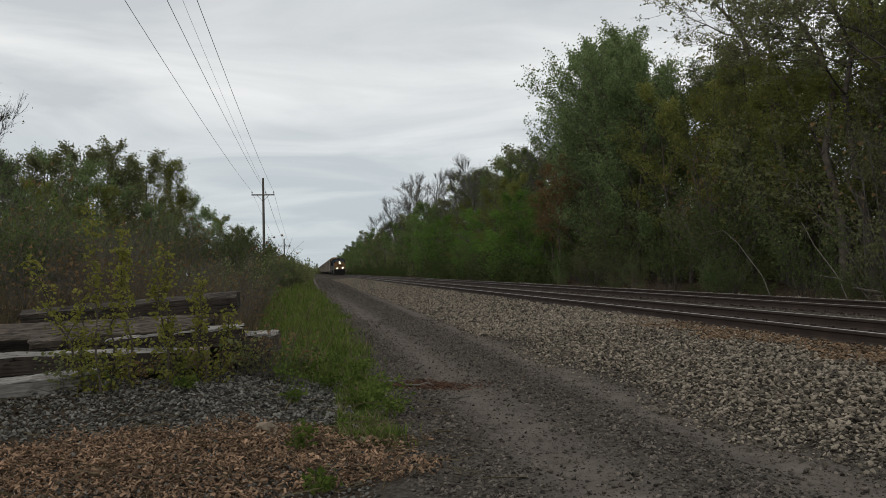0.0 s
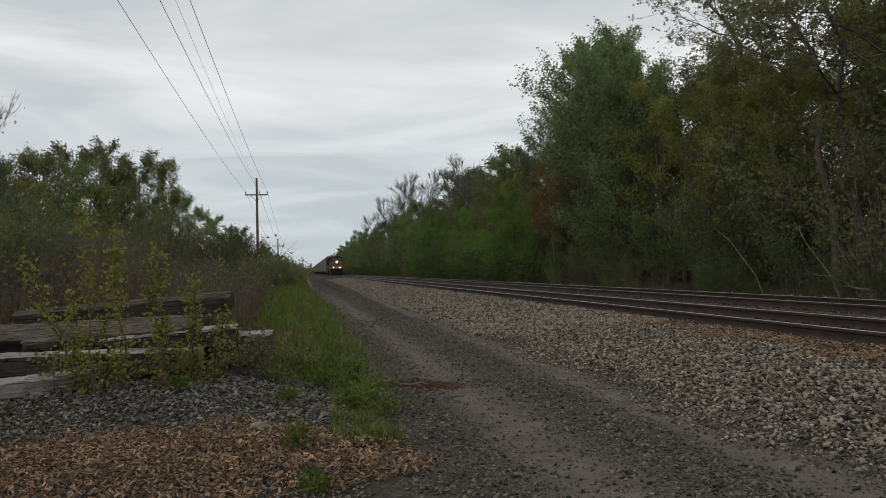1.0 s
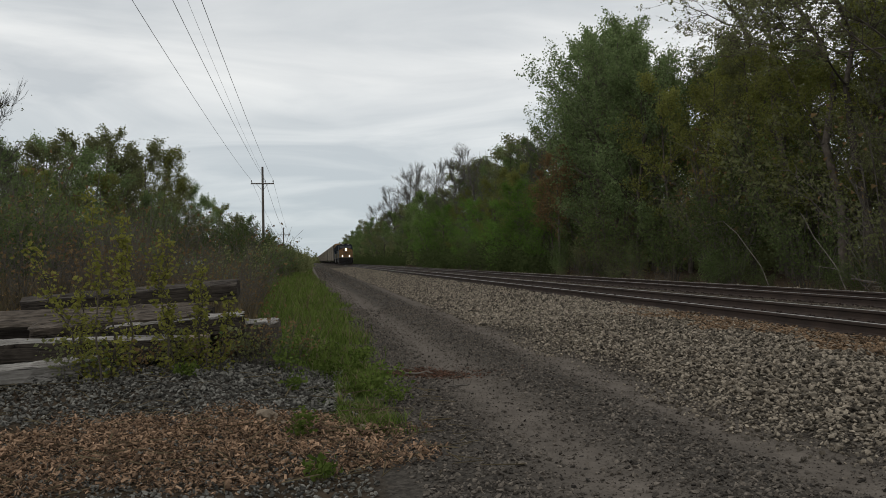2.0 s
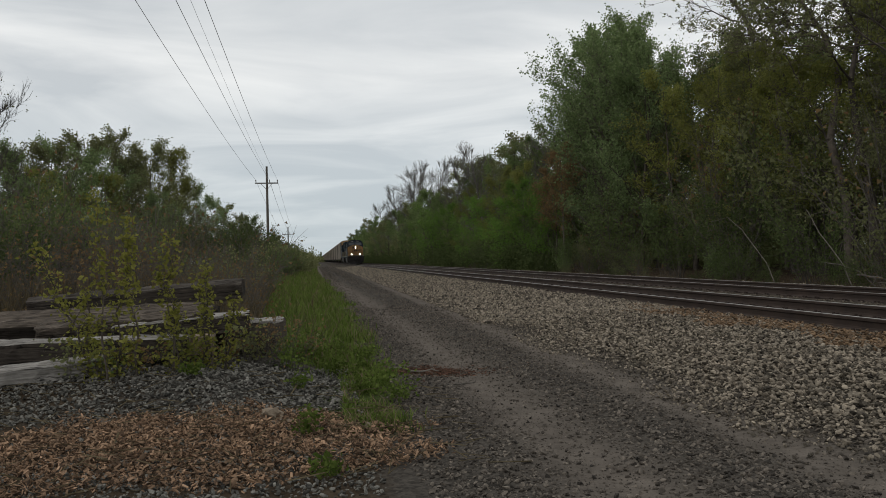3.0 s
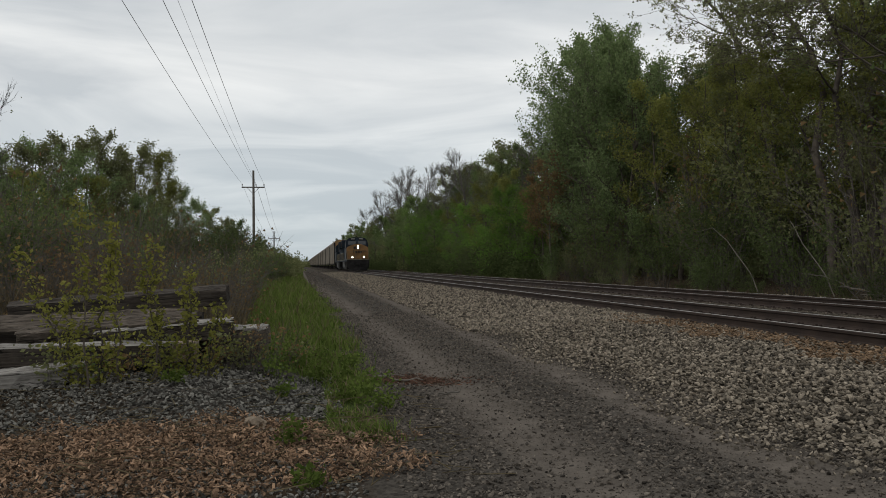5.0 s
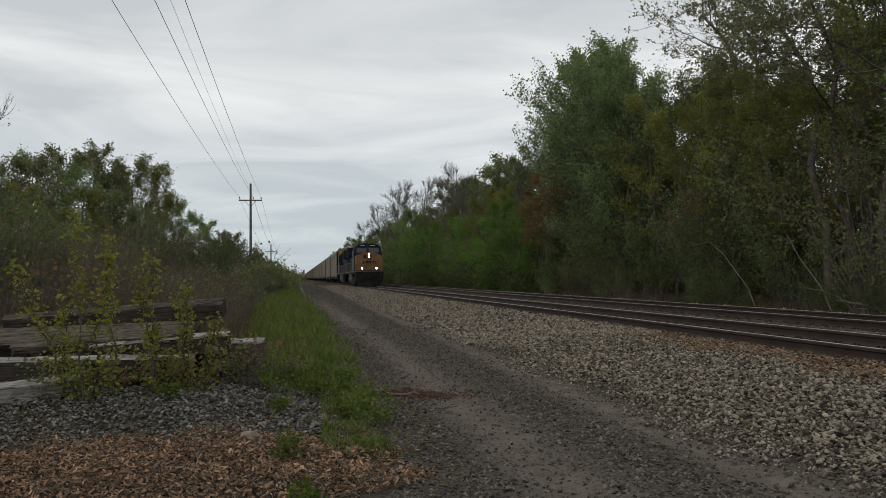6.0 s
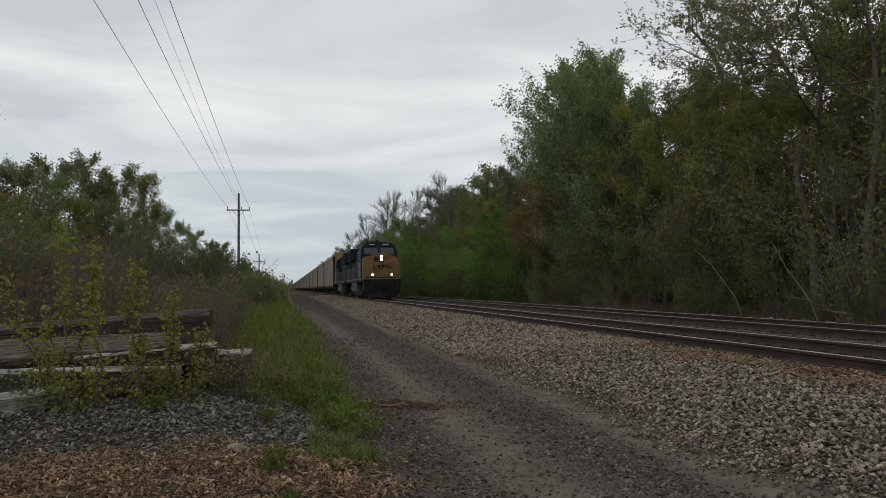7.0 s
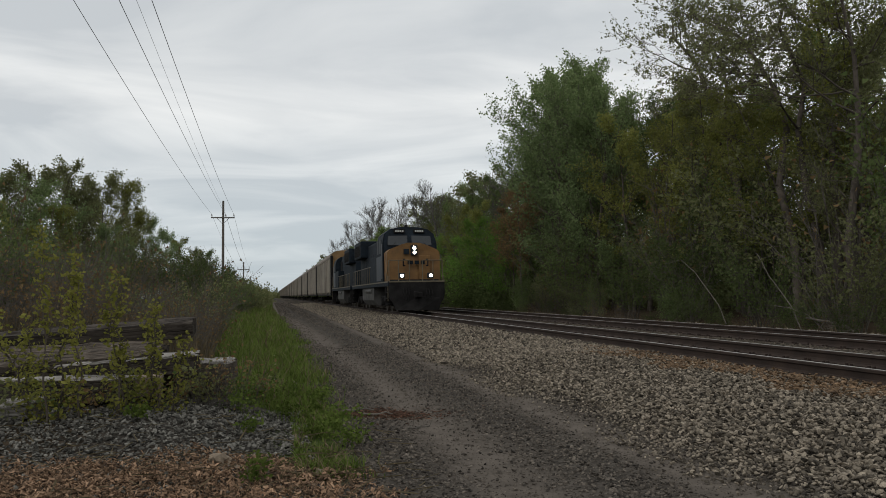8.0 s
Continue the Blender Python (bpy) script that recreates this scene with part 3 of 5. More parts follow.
# ---- the two tracks ----
def rail_outline(cx):
    """Section of a flat-bottomed rail, foot at z 0, 0.185 high."""
    half = [(0.075, 0.0), (0.075, 0.012), (0.02, 0.035), (0.010, 0.06), (0.010, 0.13), (0.036, 0.145), (0.037, 0.175), (0.028, 0.185)]
    return [(cx + x, z) for x, z in half] + [(cx - x, z) for x, z in half[::-1]]


def build_track(cx, label):
    track = thing("railway_track", label, "railway track", "railway tracks", pose(cx, 0, RAIL_Z - 0.185 - (0.03 if cx > 10 else 0)))
    for s in (-0.755, 0.755):
        rail = part("rail", extrude_y(B(), rail_outline(s), -20, 600), M_RAIL, track, "rust-brown steel rail")
        part("rail_head", box(B(), s - 0.026, s + 0.027, -20, 600, 0.1855, 0.188), M_RAIL_TOP, rail, "polished worn running surface")
    me = bpy.data.meshes.new("sleeper")
    bm = box(B(), -1.3, 1.3, -0.115, 0.115, -0.18, -0.014, 0.012)
    bm.to_mesh(me)
    bm.free()
    me.materials.append(M_SLEEPER)
    plate = bpy.data.meshes.new("tie_plate")
    bm = box(B(), -0.19, 0.19, -0.09, 0.09, -0.014, 0.004)
    for sx in (-0.1, 0.1):
        for sy in (-0.05, 0.05):
            box(bm, sx - 0.018, sx + 0.018, sy - 0.016, sy + 0.016, 0.0, 0.04, 0.004)
    bm.to_mesh(plate)
    bm.free()
    plate.materials.append(M_RAIL)
    rng = np.random.default_rng(int(cx * 10))
    for k in range(110):
        y = 4.0 + k * 0.5 + rng.uniform(-0.03, 0.03)
        sl = hung("sleeper", me, track, "", pose(rng.uniform(-0.03, 0.03), y, 0, 0, 0, rng.uniform(-1, 1)))
        for s in (-0.755, 0.755):
            hung("tie_plate", plate, sl, "", pose(s, 0, 0))
    return track


build_track(NEAR_X, "rusty steel railway track on wooden sleepers and grey ballast")
build_track(FAR_X, "second rusty railway track before the dark wood")


# ---- old railway timbers ----
def old_tie(a, b, w, h, mat, label, seed, roll=0, top=None):
    """A worn squared timber from end to end: checked ends, chipped edges, slightly bent faces."""
    rng = np.random.default_rng(seed)
    a, b = Vector(a), Vector(b)
    length = (b - a).length
    n = 26
    prof = [(-1, -0.86), (-0.9, -1), (0.9, -1), (1, -0.88), (1, 0.84), (0.88, 1), (0.3, 0.985), (0.05, 0.9), (-0.2, 0.99), (-0.88, 1), (-1, 0.86)]
    vs, fs = [], []
    for i in range(n + 1):
        y = length * i / n
        wear = 1 - 0.09 * (i in (0, n))
        for px, pz in prof:
            j = rng.normal(0, 0.005, 3)
            vs.append((px * w / 2 * wear + j[0], y + j[1] * (3 if i in (0, n) else 1), pz * h / 2 * wear + j[2]))
    k = len(prof)
    for i in range(n):
        for j in range(k):
            fs.append((i * k + j, i * k + (j + 1) % k, (i + 1) * k + (j + 1) % k, (i + 1) * k + j))
    fs.append(tuple(range(k))[::-1])
    fs.append(tuple(n * k + j for j in range(k)))
    me = bpy.data.meshes.new("railway_tie")
    me.from_pydata(vs, [], fs)
    me.materials.append(mat)
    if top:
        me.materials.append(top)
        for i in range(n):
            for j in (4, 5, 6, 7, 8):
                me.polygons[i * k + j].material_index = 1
    ob = new("railway_tie", me)
    d = (b - a).normalized()
    side = d.cross(Vector((0, 0, 1))).normalized()
    up = side.cross(d)
    m = Matrix((side, d, up)).transposed().to_4x4()
    ob.matrix_basis = Matrix.Translation(a) @ m @ pose(0, 0, 0, 0, roll, 0)
    return tagged(ob, label, "railway tie", "pile of old railway ties")


DARK_TIE = "old dark creosoted wooden railway tie in a pile"
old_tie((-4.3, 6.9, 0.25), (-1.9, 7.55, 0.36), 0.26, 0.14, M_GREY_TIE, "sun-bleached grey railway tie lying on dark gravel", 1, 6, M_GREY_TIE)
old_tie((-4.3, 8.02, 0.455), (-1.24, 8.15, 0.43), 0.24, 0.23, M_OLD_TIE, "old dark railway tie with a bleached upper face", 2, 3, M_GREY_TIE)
old_tie((-3.9, 8.3, 0.25), (-1.0, 8.45, 0.25), 0.23, 0.18, M_OLD_TIE, DARK_TIE, 3)
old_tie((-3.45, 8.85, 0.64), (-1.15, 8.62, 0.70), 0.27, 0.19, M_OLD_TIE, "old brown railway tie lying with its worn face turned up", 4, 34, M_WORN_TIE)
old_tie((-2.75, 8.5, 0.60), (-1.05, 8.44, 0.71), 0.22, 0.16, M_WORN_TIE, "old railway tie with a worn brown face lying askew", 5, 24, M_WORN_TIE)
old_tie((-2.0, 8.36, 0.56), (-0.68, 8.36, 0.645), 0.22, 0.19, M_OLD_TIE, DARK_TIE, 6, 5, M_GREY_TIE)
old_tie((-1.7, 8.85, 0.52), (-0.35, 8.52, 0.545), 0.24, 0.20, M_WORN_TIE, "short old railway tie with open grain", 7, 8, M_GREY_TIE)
old_tie((-3.1, 9.35, 0.80), (-0.82, 9.35, 0.95), 0.23, 0.19, M_OLD_TIE, "old railway tie with a broken end on top of the pile", 8, 14)
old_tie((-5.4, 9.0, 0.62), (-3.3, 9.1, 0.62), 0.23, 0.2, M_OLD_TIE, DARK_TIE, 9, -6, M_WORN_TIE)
old_tie((-1.10, 7.96, 0.45), (-1.35, 10.2, 0.44), 0.24, 0.19, M_PALE_WOOD, "old railway tie with a pale split end", 10)
old_tie((-3.5, 8.95, 0.34), (-0.45, 9.0, 0.36), 0.23, 0.22, M_OLD_TIE, DARK_TIE, 11)
old_tie((-3.7, 9.35, 0.57), (-1.1, 9.36, 0.66), 0.23, 0.2, M_OLD_TIE, DARK_TIE, 12)
old_tie((-0.80, 8.42, 0.42), (-1.05, 10.1, 0.40), 0.22, 0.18, M_OLD_TIE, DARK_TIE, 13)


def polytube(pts, radii, sides=6):
    """One closed tube through a row of places."""
    p = np.asarray(pts, float)
    d = np.gradient(p, axis=0)
    d /= np.linalg.norm(d, axis=1, keepdims=True)
    u = np.cross(d, np.where(np.abs(d[:, 2:3]) > 0.9, [[1.0, 0, 0]], [[0, 0, 1.0]]))
    u /= np.linalg.norm(u, axis=1, keepdims=True)
    w = np.cross(d, u)
    a = np.arange(sides) * 2 * np.pi / sides
    v = p[:, None] + (u[:, None] * np.cos(a)[None, :, None] + w[:, None] * np.sin(a)[None, :, None]) * np.asarray(radii)[:, None, None]
    faces = [(i * sides + k, i * sides + (k + 1) % sides, (i + 1) * sides + (k + 1) % sides, (i + 1) * sides + k) for i in range(len(p) - 1) for k in range(sides)]
    faces += [tuple(range(sides))[::-1], tuple((len(p) - 1) * sides + k for k in range(sides))]
    me = bpy.data.meshes.new("branch")
    me.from_pydata([tuple(q) for q in v.reshape(-1, 3)], [], faces)
    me.materials.append(M_DEADWOOD)
    return me


def dead_branch(points, r0, r1, label, seed):
    """A barkless branch through a few places, kinked, with snapped side twigs."""
    rng = np.random.default_rng(seed)
    p = [np.array(q, float) for q in points]
    line = [p[i] + (p[i + 1] - p[i]) * k / 3 + rng.normal(0, r0 * 0.8, 3) * (k > 0) for i in range(len(p) - 1) for k in range(3)] + [p[-1]]
    ob = tagged(new("fallen_branch", polytube(line, np.linspace(r0, r1, len(line)))), label, "branch", "fallen branches at the wood edge" if r0 > 0.012 or len(points) > 3 else "sticks on the road")
    for q in line[1:-1]:
        e = q + rng.normal(0, min(0.2, 6 * r0), 3)
        hung("twig", polytube((q, (q + e) / 2 + rng.normal(0, 0.01, 3), e), (min(r0, r1) * 0.7, min(r0, r1) * 0.5, min(r0, r1) * 0.2), 5), ob)
    return ob


# ---- the pole line ----
def build_pole(x, y, top, arm_z):
    z0 = float(ground_z(x, y)) - 0.1
    pole = thing("utility_pole", "weathered wooden utility pole with one crossarm", "utility pole", "pole line", pose(x, y, z0))
    h = top - z0
    part("shaft", rod(B(), (0, 0, 0), (0.03, 0, h), 0.17, 0.11, 12), M_POLE, pole)
    az = arm_z - z0
    part("crossarm", box(B(), -1.22, 1.22, -0.2, -0.1, az - 0.07, az + 0.06, 0.01), M_POLE, pole)
    for s in (-1, 1):
        part("brace", rod(B(), (s * 0.62, -0.19, az - 0.06), (s * 0.1, -0.14, az - 0.62), 0.022), M_POLE, pole)
    for dx in (-1.15, 0.3, 1.15):
        bm = rod(B(), (dx, -0.15, az + 0.05), (dx, -0.15, az + 0.2), 0.025)
        rod(bm, (dx, -0.15, az + 0.2), (dx, -0.15, az + 0.36), 0.075, 0.05, 10)
        part("insulator", bm, M_INSULATOR, pole, "dark porcelain pin insulator")
    return pole


POLES = ((-4.26, 3.0, 11.7, 10.05), (-5.07, 89, 11.67, 9.83), (-5.65, 172, 8.55, 7.0), (-6.3, 256, 7.7, 6.3), (-6.9, 340, 7.1, 5.8))
for p_ in POLES:
    build_pole(*p_)


def build_wire(a, b, sag, label, r=0.011):
    cu = bpy.data.curves.new("overhead_wire", "CURVE")
    cu.dimensions, cu.bevel_depth, cu.bevel_resolution = "3D", r, 1
    sp = cu.splines.new("POLY")
    n = 40
    sp.points.add(n)
    for i in range(n + 1):
        t = i / n
        p = Vector(a).lerp(Vector(b), t)
        sp.points[i].co = (p.x, p.y, p.z - 4 * sag * t * (1 - t), 1)
    cu.materials.append(M_WIRE)
    return tagged(new("overhead_wire", cu), label, "wire", "overhead wires")


PINS = (-1.15, 0.3, 1.15)
for (xa, ya, ta, aa), (xb, yb, tb, ab) in zip(POLES, POLES[1:]):
    for dx in PINS:
        near = {-1.15: -1.08, 0.3: 0.14, 1.15: 1.08}[dx] if ya < 10 else dx
        build_wire((xa + near, ya - 0.15, aa + 0.36), (xb + dx, yb - 0.15, ab + 0.36), 0.6, "thin dark overhead wire between utility poles")
    build_wire((xa + (0.62 if ya < 10 else 0.12), ya, ta - 0.9), (xb + 0.12, yb, tb - 0.9), 0.6, "very thin dark overhead wire between utility poles", 0.006)


# ---- trees and brush ----
def tubes(segs, sides=5):
    """Tapered tubes for branches: rows of p0, p1, r0, r1."""
    s = np.asarray(segs, float)
    p0, p1, r0, r1 = s[:, 0:3], s[:, 3:6], s[:, 6], s[:, 7]
    d = p1 - p0
    d /= np.linalg.norm(d, axis=1, keepdims=True) + 1e-9
    ref = np.where(np.abs(d[:, 2:3]) > 0.9, [[1.0, 0, 0]], [[0, 0, 1.0]])
    u = np.cross(d, ref)
    u /= np.linalg.norm(u, axis=1, keepdims=True)
    w = np.cross(d, u)
    a = np.arange(sides) * 2 * np.pi / sides
    ring = u[:, None] * np.cos(a)[None, :, None] + w[:, None] * np.sin(a)[None, :, None]
    v = np.concatenate([p0[:, None] + ring * r0[:, None, None], p1[:, None] + ring * r1[:, None, None]], 1)
    n = len(s)
    i = np.arange(n)[:, None] * 2 * sides
    k = np.arange(sides)[None]
    k2 = (k + 1) % sides
    f = np.stack([i + k, i + k2, i + sides + k2, i + sides + k], -1).reshape(-1, 4)
    return v.reshape(-1, 3), f


def wood_mesh(name, segs, bark, thin=0.02):
    """One mesh of all branches: round ones with six sides, twigs with three."""
    s = np.asarray(segs, float)
    thick = s[:, 6] > thin
    parts, base = [], 0
    for group, sides in ((s[thick], 6), (s[~thick], 3)):
        if len(group):
            v, f = tubes(group, sides)
            parts.append((v, f + base))
            base += len(v)
    return mesh_np(name, np.concatenate([v for v, f in parts]), np.concatenate([f for v, f in parts]), bark, True)


def leaf_tris(rng, c, size):
    """Small pointed leaves of three corners, turned at random."""
    n = len(c)
    q = np.array([(-0.5, -0.4, 0.03), (0.62, 0, -0.03), (-0.4, 0.42, 0.03)])
    v = np.einsum("nij,vj->nvi", turns(rng, n), q) * size[:, None, None] + c[:, None]
    return v.reshape(-1, 3), np.arange(3 * n).reshape(-1, 3)


def leaf_quads(rng, c, size):
    """Small pointed leaves, four corners each, turned at random."""
    n = len(c)
    r = turns(rng, n)
    q = np.array([(-0.5, 0, 0), (0, -0.33, 0.06), (0.55, 0, -0.05), (0, 0.33, 0.06)])
    v = np.einsum("nij,vj->nvi", r, q) * size[:, None, None] + c[:, None]
    return v.reshape(-1, 3), np.arange(4 * n).reshape(-1, 4)


def tree_meshes(seed, height, spread, leaves, leaf, bark, leafmat, low=0.3, trunk=0.02, limbs=16, twigs=5, cluster=0.45, upright=0.5, twig_r=0.006, spine=None):
    """The wood and the crown of one tree: a bending trunk, limbs, boughs and twigs, and leaves in loose clusters at their ends."""
    rng = np.random.default_rng(seed)
    segs, tips = [], []
    r_base = height * trunk

    def bough(p, d, length, r, depth):
        steps = (4, 3, 1)[depth]
        pts = [p]
        for i in range(steps):
            d = d + rng.normal(0, 0.16, 3) + np.array([0, 0, 0.10 * upright])
            d = d / np.linalg.norm(d)
            q = pts[-1] + d * length / steps
            ra, rb = r * (1 - 0.8 * i / steps), r * (1 - 0.8 * (i + 1) / steps)
            segs.append((*pts[-1], *q, ra, rb))
            pts.append(q)
            if depth < 2 and i >= (0 if depth else 1):
                for _ in range(twigs if depth == 0 else 2):
                    e = d + rng.normal(0, 0.46, 3) + np.array([0, 0, 0.12 + 0.4 * upright])
                    e /= np.linalg.norm(e)
                    bough(q, e, length * rng.uniform(0.28, 0.5), max(rb * 0.6, twig_r), depth + 1)
        tips.append(pts[-1])
        tips.append(pts[-1] * 0.6 + pts[-2] * 0.4)
        if depth == 2:
            tips.append(pts[-1] * 0.25 + pts[-2] * 0.75)

    stems = [(np.zeros(3), np.array([rng.normal(0, 0.05), rng.normal(0, 0.05), 1.0]), 1.0)]
    for p, d, k in stems:
        pts = [p]
        d = d / np.linalg.norm(d)
        n = len(spine) - 1 if spine else 9
        if spine:
            pts = [np.array(q, float) for q in spine]
            for i in range(n):
                segs.append((*pts[i], *pts[i + 1], r_base * (1 - 0.8 * i / n), r_base * (1 - 0.8 * (i + 1) / n)))
        for i in range(0 if spine else n):
            d = d + rng.normal(0, 0.055, 3)
            d[2] = max(d[2], 0.8)
            d /= np.linalg.norm(d)
            q = pts[-1] + d * height * 0.93 * k / n
            f0, f1 = i / n, (i + 1) / n
            segs.append((*pts[-1], *q, r_base * k * (1.15 - f0 if i == 0 else 1 - 0.88 * f0), r_base * k * (1 - 0.88 * f1)))
            pts.append(q)
        tips.append(pts[-1])
        for j in range(int(limbs * k / len(stems) ** 0.5)):
            f = low + (0.97 - low) * (j + rng.uniform(0, 1)) / (limbs * k / len(stems) ** 0.5)
            i = min(int(f * n), n - 1)
            at = pts[i] + (pts[i + 1] - pts[i]) * (f * n - i)
            a = rng.uniform(0, 6.283)
            rise = rng.uniform(0.25, 0.8) * upright * 2
            e = np.array([math.cos(a), math.sin(a), rise])
            e /= np.linalg.norm(e)
            shape = math.sin(math.pi * min(1, 0.25 + 0.75 * (f - low) / (1 - low))) ** 0.7
            bough(at, e, spread * (0.35 + 0.75 * shape) * rng.uniform(0.7, 1.15), r_base * (1 - 0.85 * f) * 0.5, 0)
    wood = wood_mesh("trunk", segs, bark)
    crown = None
    if leaves:
        tips = np.array(tips)
        c = tips[rng.integers(0, len(tips), leaves)] + rng.normal(0, cluster, (leaves, 3)).clip(-1.7 * cluster, 1.7 * cluster) * np.array([1, 1, 0.8])
        c[:, 2] = np.maximum(c[:, 2], 0.1)
        crown = mesh_np("crown", *leaf_tris(rng, c, leaf * rng.uniform(0.6, 1.35, leaves)), leafmat)
    return wood, crown


def shrub_meshes(seed, height, spread, leaves, leaf, bark, leafmat, stems=14, cluster=0.22):
    """Many stems from one foot, with side twigs and leaves."""
    rng = np.random.default_rng(seed)
    segs, tips = [], []
    for _ in range(stems):
        a, lean = rng.uniform(0, 6.283), rng.uniform(0.05, 0.6)
        d = np.array([math.cos(a) * lean, math.sin(a) * lean, 1.0])
        p = np.array([math.cos(a), math.sin(a), 0]) * rng.uniform(0, 0.25) * spread
        h = height * rng.uniform(0.55, 1.05)
        for i in range(5):
            d = d / np.linalg.norm(d)
            q = p + d * h / 5
            segs.append((*p, *q, 0.009 * height * (1 - i / 6) * 0.6, 0.009 * height * (1 - (i + 1) / 6) * 0.6))
            if i > 0:
                for _ in range(3):
                    e = d + rng.normal(0, 0.55, 3)
                    e /= np.linalg.norm(e)
                    t = q + e * h * rng.uniform(0.1, 0.28)
                    segs.append((*q, *t, 0.002 * height, 0.001 * height))
                    tips.append(t)
                    tips.append((q + t) / 2)
            p = q
            d = d + rng.normal(0, 0.12, 3) + np.array([math.cos(a), math.sin(a), 0]) * 0.05 * spread / height
        tips.append(p)
    wood = wood_mesh("branchwork", segs, bark, 0.008)
    tips = np.array(tips)
    crown = None
    if leaves:
        c = tips[rng.integers(0, len(tips), leaves)] + rng.normal(0, cluster, (leaves, 3)).clip(-1.7 * cluster, 1.7 * cluster)
        c[:, 2] = np.maximum(c[:, 2], 0.05)
        crown = mesh_np("foliage", *(leaf_quads if height < 2 else leaf_tris)(rng, c, leaf * rng.uniform(0.6, 1.35, leaves)), leafmat)
    return wood, crown


def plant(name, label, category, group, meshes, m, scale=1.0):
    ob = thing(name, label, category, group, m @ Matrix.Scale(scale, 4))
    wood, crown = meshes
    stem = hung("trunk" if name == "tree" else "branchwork", wood, ob)
    if name in ("sapling", "weed"):
        tagged(stem, kind="stuff")
    if crown:
        hung("crown" if name == "tree" else "foliage", crown, ob)
    return ob


# feet and bending trunks of the tall open-crowned trees
FORKS = (
    (20.5, 28.2, ((-0.0, 0, 0), (0.2, 0.3, 2.9), (-0.1, 0.8, 5.5), (0.5, 1.0, 7.9), (0.6, 1.9, 9.9), (0.2, 2.7, 11.5), (0.2, 3.7, 12.7), (-1.6, 5.3, 14.2))),
    (21.5, 32.9, ((-0.0, 0, 0), (0.2, 0.4, 3.7), (-0.1, 1.0, 7.3), (-0.7, 0.6, 9.8), (-0.1, 1.2, 10.7), (0.6, 2.6, 12.3), (0.5, 3.7, 14.0))),
    (20.9, 27.0, ((-0.0, 0, 0), (-0.1, 0.2, 2.9), (-0.3, 0.6, 5.3), (-0.4, 0.8, 7.6), (0.5, 1.5, 9.6), (-0.6, 1.5, 12.0), (-0.4, 0.9, 13.9))),
    (21.8, 27.3, ((-0.0, 0, 0), (-0.0, 0.2, 3.3), (0.3, 0.6, 7.0), (0.3, 0.9, 9.6), (0.5, 1.2, 11.5), (-0.2, 1.3, 14.2))),
    (20.2, 24.6, ((0.0, 0, 0), (-0.2, 0.0, 2.9), (0.5, 0.1, 6.6), (0.6, 0.3, 9.7), (-0.1, 0.3, 13.0))),
    (22.0, 34.1, ((-0.0, 0, 0), (0.1, 0.7, 6.3), (-0.3, 1.7, 9.0), (0.3, 3.2, 11.3), (0.2, 4.2, 13.5), (-0.3, 5.6, 15.2), (0.4, 6.9, 16.5))),
)


TREES = {
    "lush": [tree_meshes(190 + k, 17, 3.9, 16000, 0.15, M_BARK, M_LEAF_LUSH, 0.14, 0.010, 34, cluster=0.15, upright=0.9) for k in range(2)],
    "green": [tree_meshes(100 + k, 17, 3.0, 9500, 0.14, M_BARK, M_LEAF, 0.2, 0.010, 26, twigs=4, cluster=0.18, upright=0.7) for k in range(3)],
    "olive": [tree_meshes(110 + k, 17, 2.9, 7500, 0.13, M_BARK, M_LEAF_OLIVE, 0.22, 0.011, 24, twigs=4, cluster=0.17, upright=0.7) for k in range(3)],
    "yellow": [tree_meshes(120 + k, 15, 2.7, 8500, 0.13, M_BARK, M_LEAF_YELLOW, 0.2, 0.010, 24, twigs=4, cluster=0.2, upright=0.45) for k in range(2)],
    "russet": [tree_meshes(130 + k, 11, 2.0, 7000, 0.10, M_BARK, M_LEAF_RUST, 0.25, 0.009, 20, twigs=4, cluster=0.14, upright=0.8) for k in range(1)],
    "bare": [tree_meshes(140 + k, 19, 4.0, 500, 0.10, M_GREY_BARK, M_LEAF_OLIVE, 0.15, 0.012, 34, twigs=6, cluster=0.12, upright=0.75, twig_r=0.016) for k in range(2)],
    "fresh": [tree_meshes(135, 9, 2.3, 8000, 0.115, M_BARK, M_LEAF_BRIGHT, 0.08, 0.010, 26, twigs=4, cluster=0.17, upright=0.6)],
    "fork": [tree_meshes(150 + k, 15, 3.6, 4200, 0.115, M_BARK, M_LEAF_OLIVE, 0.5, 0.0125, 13, twigs=4, cluster=0.06, upright=0.3, twig_r=0.009, spine=sp) for k, (fx, fy, sp) in enumerate(FORKS)],
    "far": [tree_meshes(160 + k, 17, 3.4, 5000, 0.25, M_BARK, (M_LEAF, M_LEAF_OLIVE)[k % 2], 0.15, 0.012, 14, twigs=2, cluster=0.34, upright=0.7) for k in range(3)],
    "small": [tree_meshes(170 + k, 9, 2.0, 8000, 0.105, M_BARE, (M_LEAF_LUSH, M_LEAF_OLIVE, M_LEAF_YELLOW)[k % 3], 0.12, 0.010, 22, twigs=4, cluster=0.14, upright=0.8) for k in range(3)],
    "hedge": [tree_meshes(175 + k, 9, 2.0, 5500, 0.12, M_BARE, (M_LEAF, M_LEAF_OLIVE)[k % 2], 0.1, 0.010, 12, twigs=2, cluster=0.22, upright=0.8) for k in range(2)],
    "small_bare": [tree_meshes(180, 9, 2.0, 350, 0.08, M_BARE, M_LEAF_OLIVE, 0.2, 0.010, 22, twigs=6, cluster=0.25, upright=0.8, twig_r=0.008)],
}
